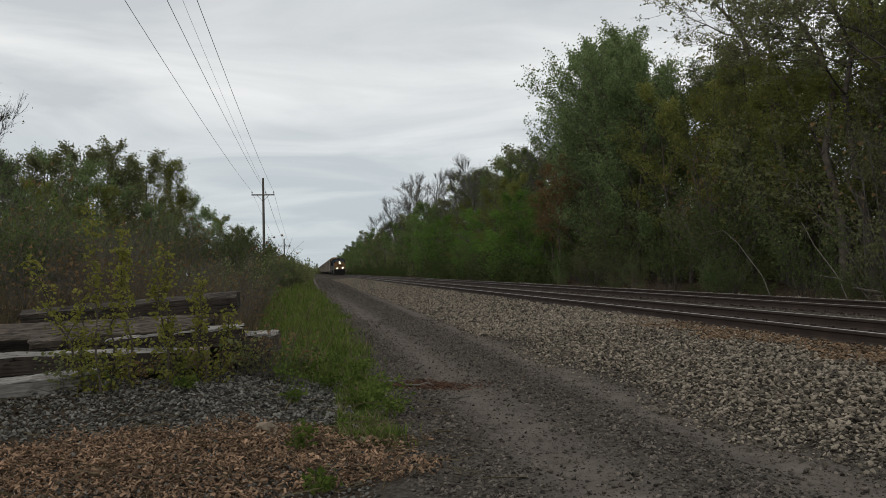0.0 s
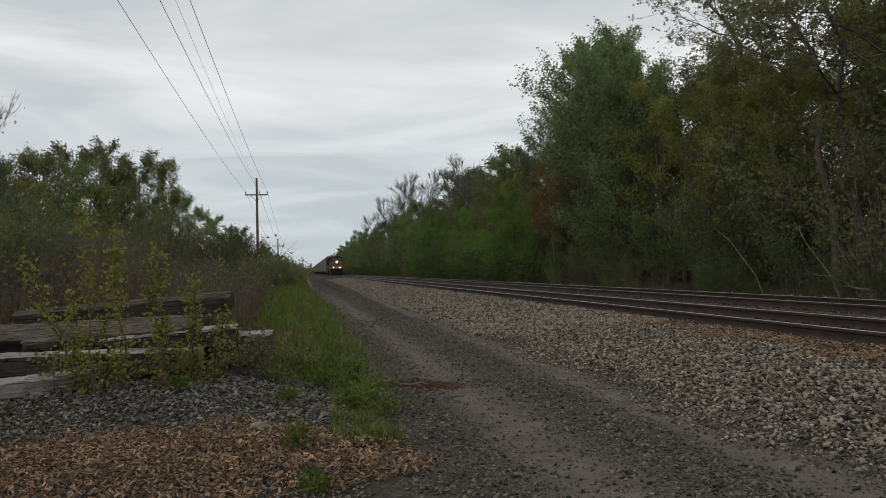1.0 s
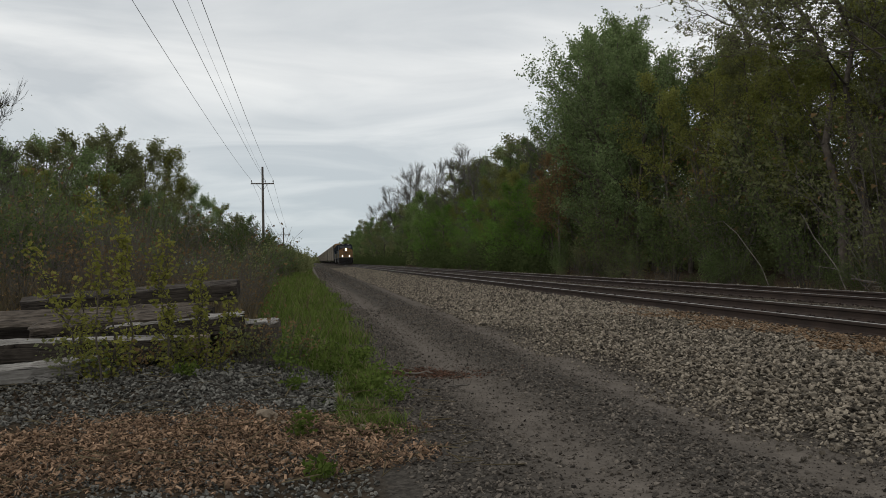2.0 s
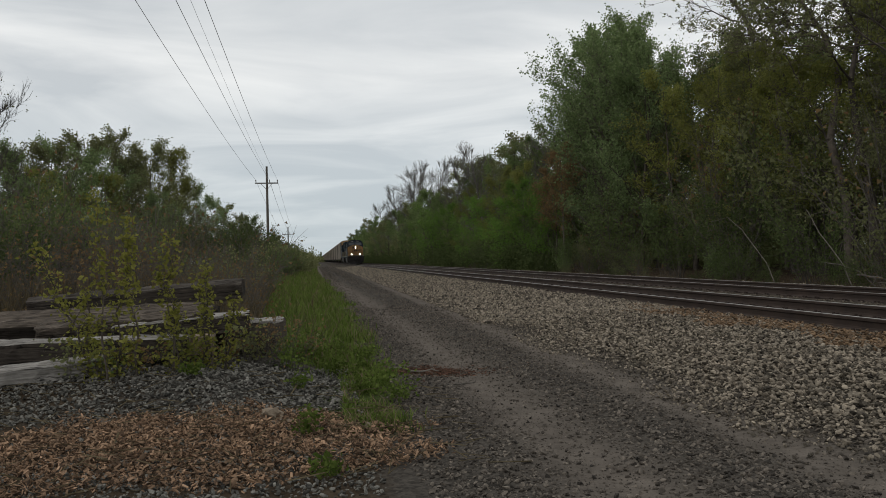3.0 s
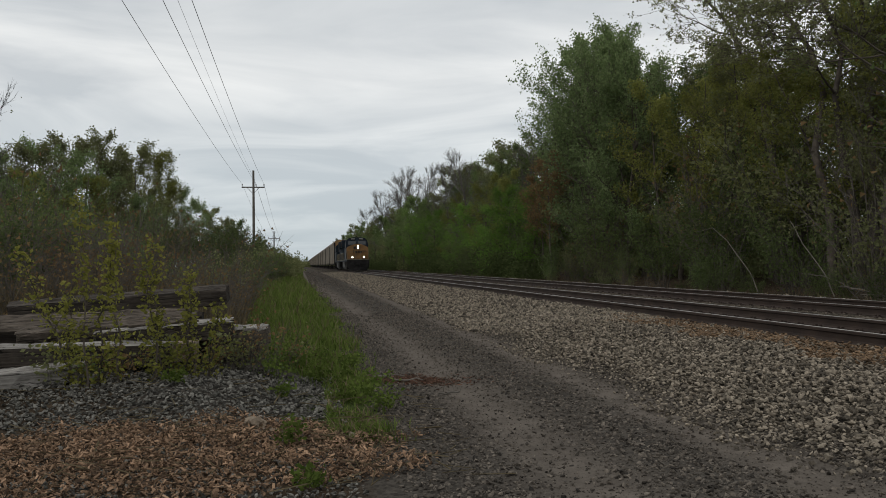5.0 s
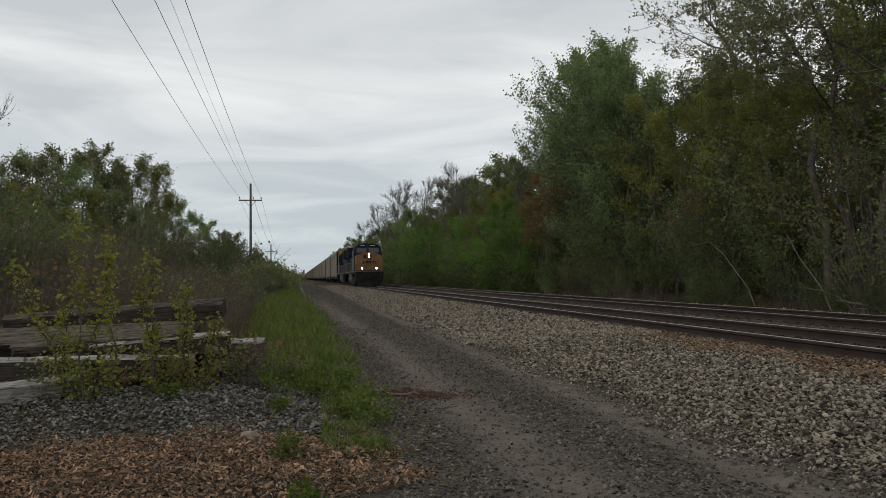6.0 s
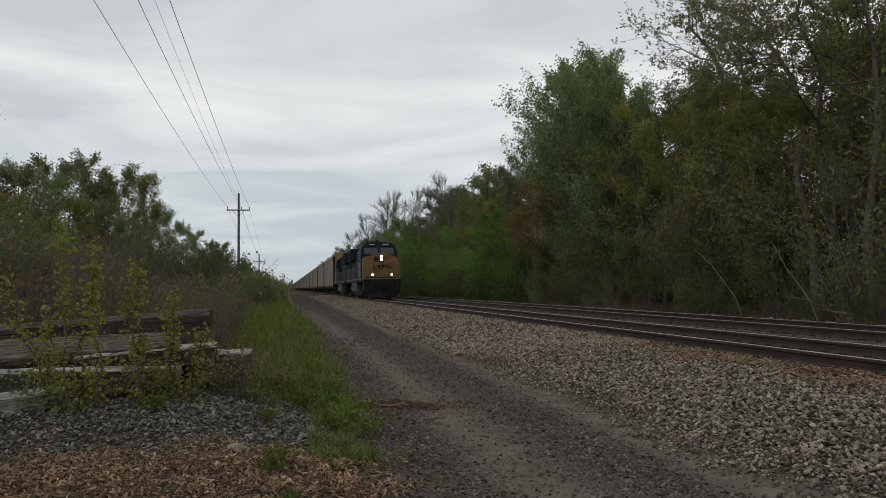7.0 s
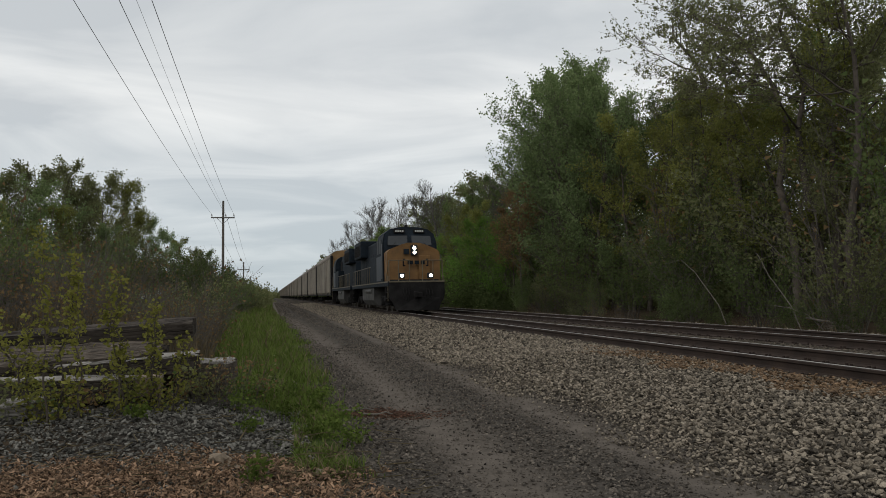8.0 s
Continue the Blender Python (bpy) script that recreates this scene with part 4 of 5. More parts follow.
SHRUBS = {
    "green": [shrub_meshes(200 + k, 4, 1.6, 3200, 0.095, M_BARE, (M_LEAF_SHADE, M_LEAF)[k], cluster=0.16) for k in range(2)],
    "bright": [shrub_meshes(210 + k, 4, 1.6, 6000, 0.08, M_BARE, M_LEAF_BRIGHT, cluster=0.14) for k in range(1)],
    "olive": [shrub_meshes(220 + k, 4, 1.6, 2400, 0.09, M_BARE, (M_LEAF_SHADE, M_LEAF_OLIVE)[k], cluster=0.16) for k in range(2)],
    "dry": [shrub_meshes(230 + k, 3, 1.6, 250, 0.08, M_BARE, M_LEAF_RUST, stems=26) for k in range(2)],
}
TREE_LABEL = {"lush": "large leafy grey-green tree with upright boughs", "green": "tall leafy green tree in a dense wood", "olive": "tall tree with sparse olive spring leaves", "yellow": "slender tree with yellow-green spring leaves",
              "russet": "small tree with russet budding leaves", "fresh": "small bright green tree in fresh leaf at the wood edge", "bare": "tall nearly bare grey tree", "fork": "tall forked tree with dark trunk and sparse leaves",
              "far": "distant tree in a line of woodland", "hedge": "distant low tree in a hedgerow", "small": "young tree with small spring leaves in a hedgerow", "small_bare": "small bare-branched tree in a hedgerow"}
SHRUB_LABEL = {"green": "leafy green shrub in thick undergrowth", "bright": "bright fresh green shrub at a wood edge", "olive": "olive-leaved brushy shrub in undergrowth", "dry": "dry leafless brown brush in undergrowth"}


def put_tree(kind, k, x, y, h, turn, group):
    base = {"lush": 17, "green": 17, "olive": 17, "yellow": 15, "russet": 11, "fresh": 9, "bare": 19, "fork": 20, "far": 17, "small": 9, "hedge": 9, "small_bare": 9}[kind]
    return plant("tree", TREE_LABEL[kind], "tree", group, TREES[kind][k % len(TREES[kind])], pose(x, y, float(ground_z(x, y)) - 0.05, 0, 0, turn), h / base)


def put_shrub(kind, k, x, y, h, turn, group):
    base = 3 if kind == "dry" else 4
    return plant("shrub", SHRUB_LABEL[kind], "shrub", group, SHRUBS[kind][k % len(SHRUBS[kind])], pose(x, y, float(ground_z(x, y)) - 0.05, 0, 0, turn), h / base)


def far_brush(label, places, mat, seed):
    """Distant bushes too many to count: several leafy lobes each, ragged on top, as one object."""
    rng = np.random.default_rng(seed)
    cs = []
    for x, y, h in places:
        for _ in range(7):
            n = 70
            lobe = np.array([x, y, float(ground_z(x, y))]) + np.array([rng.normal(0, 0.32 * h), rng.normal(0, 0.5 * h), h * rng.uniform(0.15, 0.75)])
            p = rng.normal(0, 0.13 * h, (n, 3))
            p[:, 2] *= rng.uniform(0.7, 1.5)
            c = lobe + p
            cs.append(c[c[:, 2] > 0])
    c = np.concatenate(cs)
    tagged(new("brush", mesh_np("brush", *leaf_tris(rng, c, rng.uniform(0.1, 0.24, len(c)) * (1 + 0.002 * c[:, 1])), mat)), label, "brush", kind="stuff")


def build_wood():
    rng = random.Random(5)
    g = "woodland beyond the tracks"
    # front row trees with a character of their own
    for kind, x, y, h in (("yellow", 22.5, 26.5, 13.5), ("yellow", 23.5, 28, 13), ("olive", 24.5, 30, 12), ("olive", 23.5, 29.5, 8.8), ("olive", 24, 34, 9.5), ("olive", 22.8, 38.5, 12.8), ("yellow", 23.5, 42, 13.2), ("olive", 23, 46, 13.6), ("yellow", 24.5, 36, 12.5), ("olive", 22.6, 49, 14), ("green", 25, 45, 13.6), ("yellow", 25.5, 40, 13.2), ("olive", 26, 48, 14.5), ("yellow", 21.5, 45, 12.2), ("yellow", 22, 41, 12), ("yellow", 21, 37.5, 11), ("yellow", 22, 33.5, 11), ("olive", 20.6, 25, 11), ("yellow", 21.5, 29, 10.5),
                          ("lush", 20.2, 47.5, 14.6), ("lush", 20.2, 51.5, 16.6), ("lush", 20.6, 56, 17.6), ("lush", 22.6, 57.5, 17.4), ("lush", 21.7, 62, 18.2), ("lush", 24.5, 60, 18.6), ("lush", 24.8, 68, 16.5), ("russet", 18.3, 57, 10), ("russet", 18.6, 60.5, 8.5),
                          ("fresh", 18.6, 62, 7.5), ("fresh", 18.3, 68.5, 8.2), ("fresh", 18.8, 79, 7.2), ("fresh", 18.4, 92, 8.5), ("fresh", 18.6, 111, 9), ("yellow", 19.3, 74, 10.5), ("yellow", 19.3, 84, 11), ("bare", 22.5, 80, 13.5), ("olive", 22, 90, 14.5), ("bare", 21.5, 98, 15.5), ("olive", 22.5, 108, 15.5), ("bare", 21.6, 118, 16), ("yellow", 19.6, 104, 11), ("green", 19, 122, 11),
                          ("bare", 21.5, 150, 20), ("bare", 22, 166, 22), ("bare", 21.4, 183, 22), ("bare", 22.3, 205, 20), ("far", 20, 140, 12), ("far", 20, 158, 11), ("bare", 21.6, 245, 19)):
        put_tree(kind, rng.randrange(9), x, y, h, rng.uniform(0, 360), g)
    for k, (x, y, sp) in enumerate(FORKS):
        put_tree("fork", k, x, y, 20, 0, g)
    for y in range(16, 132, 5):
        for x0, dh in ((24.5, 0), (29, 1)):
            kind = rng.choice(("olive", "yellow", "green", "olive") if y < 52 else ("green", "olive", "green", "olive"))
            h = (8.6 + dh if y < 36 else 11.8 + 0.03 * y + dh if y < 47 else 13.5 + dh if y < 54 else 16.5 + dh if y < 76 else 15 + dh) + rng.uniform(-1.2, 1.2)
            if x0 > 28:
                kind = "far"
                h += 1.0 if 36 <= y < 47 else 0
            put_tree(kind, rng.randrange(9), x0 + rng.uniform(-1.3, 1.3), y + rng.uniform(-2, 2), h, rng.uniform(0, 360), g)
    for y in range(135, 560, 9):
        for x0 in (21, 26):
            put_tree("far", rng.randrange(9), x0 + rng.uniform(-1.5, 1.5), y + rng.uniform(-3, 3), rng.uniform(11.5, 15), rng.uniform(0, 360), g)
    for y in range(14, 130, 4):
        kind = rng.choice(("green", "olive", "dry", "green", "olive"))
        put_shrub(kind, rng.randrange(9), rng.uniform(17.2, 19.4), y + rng.uniform(-1, 1), rng.uniform(1.4, 4.2), rng.uniform(0, 360), g)
        put_shrub(rng.choice(("green", "olive", "dry")), rng.randrange(9), rng.uniform(20, 23), y + rng.uniform(-1, 1), rng.uniform(4, 7.5), rng.uniform(0, 360), g)
    for i in range(34):
        y = 14 + 50 * (i / 34) ** 1.3
        put_shrub(rng.choice(("green", "olive", "olive", "dry")), rng.randrange(9), rng.uniform(16.5, 17.7), y, rng.uniform(0.7, 1.7), rng.uniform(0, 360), g)
    for x, y, h in ((17.3, 72, 4.2), (17.8, 118, 8), (17.6, 88, 4.5), (18.2, 47, 5), (18.4, 33, 5)):
        put_shrub("bright" if y > 60 else "green", 0, x, y, h, rng.uniform(0, 360), g)
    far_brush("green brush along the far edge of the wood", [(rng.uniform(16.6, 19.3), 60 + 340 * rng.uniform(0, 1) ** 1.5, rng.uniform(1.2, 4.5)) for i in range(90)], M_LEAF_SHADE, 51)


def build_far_trees():
    rng = random.Random(3)
    for i in range(70):
        x = -70 + i * 2.2 + rng.uniform(-2, 2)
        put_tree("far", rng.randrange(9), x, rng.uniform(560, 760), rng.uniform(6, 9.5), rng.uniform(0, 360), "trees at the end of the line")


def build_hedgerow():
    rng = random.Random(9)
    g = "hedgerow along the pole line"
    for kind, k, x, y, h in (("small_bare", 0, -12.8, 33, 9.0), ("small_bare", 0, -14.2, 35, 7.4), ("small", 0, -14, 41, 7.5), ("small", 1, -15, 44, 7.4), ("small", 0, -14, 47, 8.7), ("small", 1, -13.8, 52, 10),
                             ("small", 1, -13, 56, 10.6), ("small", 1, -12.2, 60, 10.6), ("small", 2, -11.2, 65, 11.0), ("small", 1, -10.6, 69, 9.4), ("small", 0, -9.4, 79, 8), ("small", 2, -9, 84, 7.6),
                             ("small", 1, -8, 96, 7.2), ("small", 0, -7.8, 102, 7.4), ("small", 0, -13.2, 50, 8.6), ("small", 1, -12.6, 55, 8.8), ("small", 2, -12, 62, 9.2), ("small", 1, -14.2, 45, 8.4), ("small", 0, -10.8, 74, 8.6), ("small", 2, -12, 38, 6), ("small", 2, -11, 45, 6.5), ("small", 0, -10, 52, 6)):
        put_tree(kind, k, x, y, 0.93 * h, rng.uniform(0, 360), g)
    for y in range(110, 600, 9):
        put_tree("hedge", rng.randrange(3), -8 - rng.uniform(0, 2), y, rng.uniform(5.5, 7), rng.uniform(0, 360), g)
    for y in range(30, 110, 6):
        for x0 in (-17, -21):
            put_tree("hedge", rng.randrange(3), x0 + rng.uniform(-1.5, 1.5), y + rng.uniform(-2, 2), rng.uniform(6.3, 7.8), rng.uniform(0, 360), g)
    for i in range(60):
        y = 14 + 75 * (i / 60) ** 1.3
        x = -5.2 - rng.uniform(0, 1) * (3 + 0.09 * y)
        put_shrub(rng.choice(("olive", "green", "olive", "dry")), rng.randrange(9), x, y + rng.uniform(-1, 1), rng.uniform(1.4, 2.4) + 0.035 * y, rng.uniform(0, 360), g)
    for i in range(34):
        put_shrub("dry", i, -2.6 - rng.uniform(0, 7), 10.6 + rng.uniform(0, 7), rng.uniform(1.1, 2.2), rng.uniform(0, 360), g)
    for i in range(75):
        y = 10.8 + 45 * (i / 75) ** 1.5
        put_shrub(rng.choice(("olive", "dry", "green", "olive") if y > 21 else ("dry", "dry", "olive", "dry")), rng.randrange(9), -0.75 - 0.035 * y - 3.4 * rng.uniform(0, 1) ** 1.3, y, rng.uniform(0.5, 1.7), rng.uniform(0, 360), g)
    for i in range(26):
        put_shrub(rng.choice(("olive", "dry", "green", "olive")), rng.randrange(9), -1.5 - 2.6 * rng.uniform(0, 1), 46 + 1.2 * i, rng.uniform(1.3, 2.4), rng.uniform(0, 360), g)
    far_brush("olive-green brush along the far pole line", [(-1.4 - 3.2 * rng.uniform(0, 1), 74 + 400 * rng.uniform(0, 1) ** 1.5, rng.uniform(1.6, 3.3)) for i in range(110)] + [(-5.6 - 1.6 * rng.uniform(0, 1), 88 + 10 * i, rng.uniform(3.4, 4.8)) for i in range(32)], M_LEAF_OLIVE, 52)


def build_thicket():
    """Undergrowth deep in the wood, too dense to count."""
    rng = np.random.default_rng(77)
    n = 46000
    y = 4 + 170 * rng.uniform(0, 1, n) ** 1.2
    x = 25 + 16 * rng.uniform(0, 1, n)
    z = np.where(y < 38, 8.5, 11.5) * rng.uniform(0, 1, n) ** 1.2
    c = np.stack([x, y, ground_z(x, y) + z], 1)
    ob = new("thicket", mesh_np("thicket", *leaf_tris(rng, c, rng.uniform(0.15, 0.4, n)), M_LEAF_OLIVE))
    tagged(ob, "dense undergrowth deep in the wood", "undergrowth", kind="stuff")
    n = 34000
    y = 16 + 90 * rng.uniform(0, 1, n)
    x = 26 + 20 * rng.uniform(0, 1, n)
    c = np.stack([x, y, ground_z(x, y) + 5 * rng.uniform(0, 1, n)], 1)
    ob = new("thicket", mesh_np("thicket", *leaf_tris(rng, c, rng.uniform(0.25, 0.55, n)), M_LEAF_OLIVE))
    tagged(ob, "dense low undergrowth deep in the wood", "undergrowth", kind="stuff")
    n = 12000
    x, y = rng.uniform(20, 27, n), rng.uniform(120, 440, n)
    c = np.stack([x, y, ground_z(x, y) + 7 * rng.uniform(0, 1, n)], 1)
    ob = new("thicket", mesh_np("thicket", *leaf_tris(rng, c, rng.uniform(0.5, 1.1, n)), M_LEAF_OLIVE))
    tagged(ob, "distant undergrowth along the wood edge", "undergrowth", kind="stuff")
    n = 5000
    x, y = rng.uniform(-60, 70, n), rng.uniform(590, 640, n)
    c = np.stack([x, y, 4 * rng.uniform(0, 1, n) ** 1.2], 1)
    ob = new("thicket", mesh_np("thicket", *leaf_tris(rng, c, rng.uniform(0.8, 2.0, n)), M_LEAF_OLIVE))
    tagged(ob, "distant scrub at the end of the line", "undergrowth", kind="stuff")
    n = 14000
    y = 26 + 100 * rng.uniform(0, 1, n)
    x = -16 - 12 * rng.uniform(0, 1, n)
    c = np.stack([x, y, ground_z(x, y) + 4.0 * rng.uniform(0, 1, n) ** 1.3], 1)
    ob = new("thicket", mesh_np("thicket", *leaf_tris(rng, c, rng.uniform(0.1, 0.22, n)), M_LEAF_OLIVE))
    tagged(ob, "dense undergrowth behind the hedgerow", "undergrowth", kind="stuff")


build_wood()
dead_branch(((17.0, 25.6, 2.6), (17.0, 24.9, 1.75), (17.0, 23.8, 0.77), (17.0, 23.3, 0.0)), 0.012, 0.022, "pale dead branch leaning at the wood edge", 41)
dead_branch(((17.0, 32.4, 2.5), (17.0, 31.0, 2.6), (17.0, 29.9, 2.05), (17.0, 28.2, 0.72), (17.0, 27.7, 0.0)), 0.008, 0.02, "pale dead branch leaning at the wood edge", 42)
dead_branch(((17.0, 25.0, 0.75), (17.0, 23.9, 0.68), (17.0, 22.9, 0.45), (17.0, 22.2, 0.0)), 0.012, 0.02, "thin pale dead branch at the wood edge", 43)
dead_branch(((16.9, 22.9, 0.36), (16.9, 22.3, 0.3), (16.9, 21.2, 0.2), (16.9, 20.6, 0.0)), 0.035, 0.05, "barkless fallen log at the wood edge", 44)
build_hedgerow()
build_far_trees()
build_thicket()


def sapling_meshes(seed, foot, top, leaves, leaf, mat):
    """One whippy stem from foot to top, short side shoots, and round leaves all the way up."""
    rng = np.random.default_rng(seed)
    foot, top = np.array(foot, float), np.array(top, float)
    n = 9
    pts = [foot + (top - foot) * i / n + rng.normal(0, 0.018, 3) * (i > 0) for i in range(n + 1)]
    segs, tips = [], []
    for i in range(n):
        segs.append((*pts[i], *pts[i + 1], 0.011 * (1 - 0.8 * i / n), 0.011 * (1 - 0.8 * (i + 1) / n)))
        for _ in range(4):
            f = rng.uniform(0, 1)
            a = pts[i] + (pts[i + 1] - pts[i]) * f
            e = rng.normal(0, 1, 3)
            e[2] = abs(e[2]) * 0.8
            b = a + e / np.linalg.norm(e) * rng.uniform(0.06, 0.24) * (1.15 - i / n)
            segs.append((*a, *b, 0.004, 0.002))
            tips += [b, (a + b) / 2, a]
    tips = np.array(tips)
    c = tips[rng.integers(0, len(tips), leaves)] + rng.normal(0, 0.035, (leaves, 3))
    v, f = leaf_quads(rng, c, leaf * rng.uniform(0.6, 1.3, leaves))
    return mesh_np("branchwork", *tubes(segs, 5), M_BARK, True), mesh_np("foliage", v, f, mat)


def build_saplings():
    """Leafy young stems before the timbers, and weeds in the gravel."""
    rng = random.Random(31)
    stems = [(-1.80, -1.86, 1.85), (-1.74, -1.62, 1.55), (-1.58, -1.60, 1.72), (-1.86, -2.42, 1.45), (-1.28, -1.30, 1.5), (-1.22, -1.42, 1.3), (-1.05, -0.98, 1.25), (-0.95, -1.12, 1.1), (-0.85, -0.74, 0.95),
             (-1.95, -2.02, 1.1)]
    for k, (x0, x1, h) in enumerate(stems):
        y = 7.35 + 0.35 * (x0 + 1.9) + rng.uniform(-0.1, 0.1)
        z = float(ground_z(x0, y)) - 0.02
        m = sapling_meshes(300 + k, (0, 0, 0), (x1 - x0, rng.uniform(-0.1, 0.1), h - z), int(250 * h), 0.04, M_LEAF_SAPLING)
        plant("sapling", "young yellow-green leafy sapling before old timbers", "sapling", "saplings by the timber pile", m, pose(x0, y, z))
    for k in range(11):
        x = -2.1 + 1.75 * k / 10 + rng.uniform(-0.05, 0.05)
        y = 7.45 + 0.4 * (x + 1.9) + rng.uniform(-0.15, 0.2)
        m = shrub_meshes(340 + k % 4, 0.34, 0.4, 110, 0.04, M_BARE, (M_LEAF_OLIVE, M_LEAF_YELLOW, M_LEAF, M_LEAF_RUST)[k % 4], stems=8, cluster=0.05)
        plant("weed", "tangled low weed at the foot of old timbers", "weed", "weeds by the timber pile", m, pose(x, y, float(ground_z(x, y)) - 0.01, 0, 0, 40 * k))
    for k in range(7):
        x, y = -0.72 + 0.09 * k, 8.0 + rng.uniform(-0.15, 0.25)
        m = shrub_meshes(370 + k, 0.55, 0.5, 60, 0.035, M_BARE, (M_LEAF_RUST, M_LEAF_OLIVE)[k % 2], stems=9, cluster=0.04)
        plant("weed", "dry twiggy weed at the end of old timbers", "weed", "weeds by the timber pile", m, pose(x, y, float(ground_z(x, y)) - 0.01, 0, 0, 50 * k))
    for k, (x, y, h) in enumerate(((-0.08, 5.5, 0.2), (-1.1, 7.3, 0.16), (0.02, 4.6, 0.16), (0.55, 7.4, 0.3), (-1.9, 4.7, 0.13), (0.15, 8.2, 0.5), (-0.45, 9.7, 0.22), (-0.3, 9.9, 0.25), (-0.15, 9.6, 0.2), (0.0, 9.8, 0.24), (-0.35, 9.3, 0.18), (-0.05, 9.3, 0.2), (0.15, 9.6, 0.26), *((rng.uniform(-0.35, 0.75), 6.6 + 0.26 * i + rng.uniform(-0.1, 0.1), rng.uniform(0.1, 0.32)) for i in range(15)))):
        m = shrub_meshes(320 + k, h, h * 1.2, 140, 0.035, M_GRASS, M_GRASS, stems=9, cluster=0.03)
        plant("weed", "small green weed growing in the gravel", "weed", "weeds in the gravel", m, pose(x, y, float(ground_z(x, y)) - 0.01))


build_saplings()
bm_ = B()
bmesh.ops.create_icosphere(bm_, subdivisions=3, radius=0.07)
for v_ in bm_.verts:
    v_.co *= 1 + 0.8 * noise.noise(v_.co * 18) + 0.35 * noise.noise(v_.co * 55)
    v_.co.x *= 1.25
    v_.co.z *= 0.75
me_ = bpy.data.meshes.new("wood_chunk")
bm_.to_mesh(me_)
bm_.free()
me_.materials.append(M_PALE_WOOD)
chunk = new("wood_chunk", me_)
chunk.matrix_basis = pose(-0.32, 6.1, float(ground_z(-0.32, 6.1)) + 0.04, 8, 12, 25)
tagged(chunk, "pale broken chunk of wood among the chips", "wood")
for k, (x_, y_) in enumerate(((-0.2, 5.95), (-2.35, 5.6), (0.35, 5.75))):
    v_, f_ = gem(95 + k)
    stone = new("pale_stone", mesh_np("pale_stone", v_ * np.array([0.09, 0.07, 0.07]), f_, M_PALE_WOOD))
    stone.matrix_basis = pose(x_, y_, float(ground_z(x_, y_)) + 0.03, 0, 0, 50 * k)
    tagged(stone, "small pale stone lying among wood chips", "stone", "pale stones")
for k, pts in enumerate((((0.78, 8.85, 0.02), (0.95, 8.82, 0.03), (1.12, 8.84, 0.02)), ((0.95, 8.55, 0.02), (1.15, 8.5, 0.03), (1.28, 8.52, 0.02)), ((1.3, 7.6, 0.02), (1.4, 7.58, 0.025), (1.5, 7.62, 0.02)))):
    dead_branch(pts, 0.012, 0.006, "small dry stick lying on the dirt road", 60 + k)


# ---- the train ----
M_BLUE = material("dark_blue_loco_paint", (0.011, 0.016, 0.022), 0.72, vary=0.4, scale=2, fine=25, bump=0.08, spec=0.12)
M_YELLOW = material("golden_yellow_loco_paint", (0.165, 0.084, 0.025), 0.65, vary=0.25, scale=2, fine=25, bump=0.05)
M_BLACK = material("sooty_black_underframe", (0.016, 0.015, 0.0145), 0.85, vary=0.35, scale=3, fine=30, bump=0.3, spec=0.12)
M_STEEL = material("grey_fuel_tank_paint", (0.06, 0.058, 0.054), 0.75, vary=0.4, scale=2, fine=25, bump=0.15)
M_GREY = material("grey_loco_band_paint", (0.03, 0.034, 0.042), 0.55, vary=0.15, scale=2, fine=25, bump=0.05)
M_HANDRAIL = material("handrail_paint", (0.12, 0.10, 0.065), 0.6, vary=0.2, bump=0)
M_GLASS = material("cab_glass", (0.02, 0.024, 0.027), 0.12, vary=0.1, scale=1, bump=0, spec=0.5)
M_SIDE_GLASS = material("dusty_side_glass", (0.016, 0.018, 0.02), 0.5, vary=0.2, scale=1, bump=0, spec=0.12)
M_WHITE = material("number_board_lettering", (0.42, 0.42, 0.40), 0.6, vary=0.05, bump=0)
M_WHEEL = material("wheel_steel", (0.10, 0.085, 0.075), 0.6, 0.5, vary=0.3, bump=0.1)
M_LAMP = glow_material("lit_headlamp", (1.0, 0.84, 0.62), 22)
M_TAN = material("galvanised_autorack_side", (0.192, 0.165, 0.13), 0.8, vary=0.28, scale=0.6, fine=12, bump=0.1, random=0.22)
M_RACK_YELLOW = material("orange_brown_autorack_end", (0.22, 0.13, 0.055), 0.7, vary=0.25, scale=1, fine=12, bump=0.1)
M_RACK_ROOF = material("autorack_roof_metal", (0.15, 0.125, 0.098), 0.8, 0.0, vary=0.25, scale=1, fine=12, bump=0.1, random=0.15)

WHEELS = []


def lathe(bm, rings, n=24):
    """A turned shape round x: rings of (x, radius)."""
    rows = [[bm.verts.new((x, r * math.cos(2 * math.pi * k / n), r * math.sin(2 * math.pi * k / n))) for k in range(n)] for x, r in rings]
    for a, b in zip(rows, rows[1:]):
        for k in range(n):
            bm.faces.new((a[k], a[(k + 1) % n], b[(k + 1) % n], b[k]))
    bm.faces.new(rows[0][::-1])
    bm.faces.new(rows[-1])
    bmesh.ops.recalc_face_normals(bm, faces=bm.faces[:])
    return bm


def wheelset_mesh(r):
    bm = B()
    for s in (-1, 1):
        lathe(bm, [(s * 0.69, r + 0.028), (s * 0.715, r + 0.028), (s * 0.725, r), (s * 0.82, r - 0.01), (s * 0.82, r - 0.07), (s * 0.80, r - 0.08), (s * 0.80, 0.12), (s * 0.83, 0.11)])
    lathe(bm, [(-0.95, 0.075), (0.95, 0.075)], 12)
    me = bpy.data.meshes.new("wheelset")
    bm.to_mesh(me)
    bm.free()
    me.materials.append(M_WHEEL)
    return me


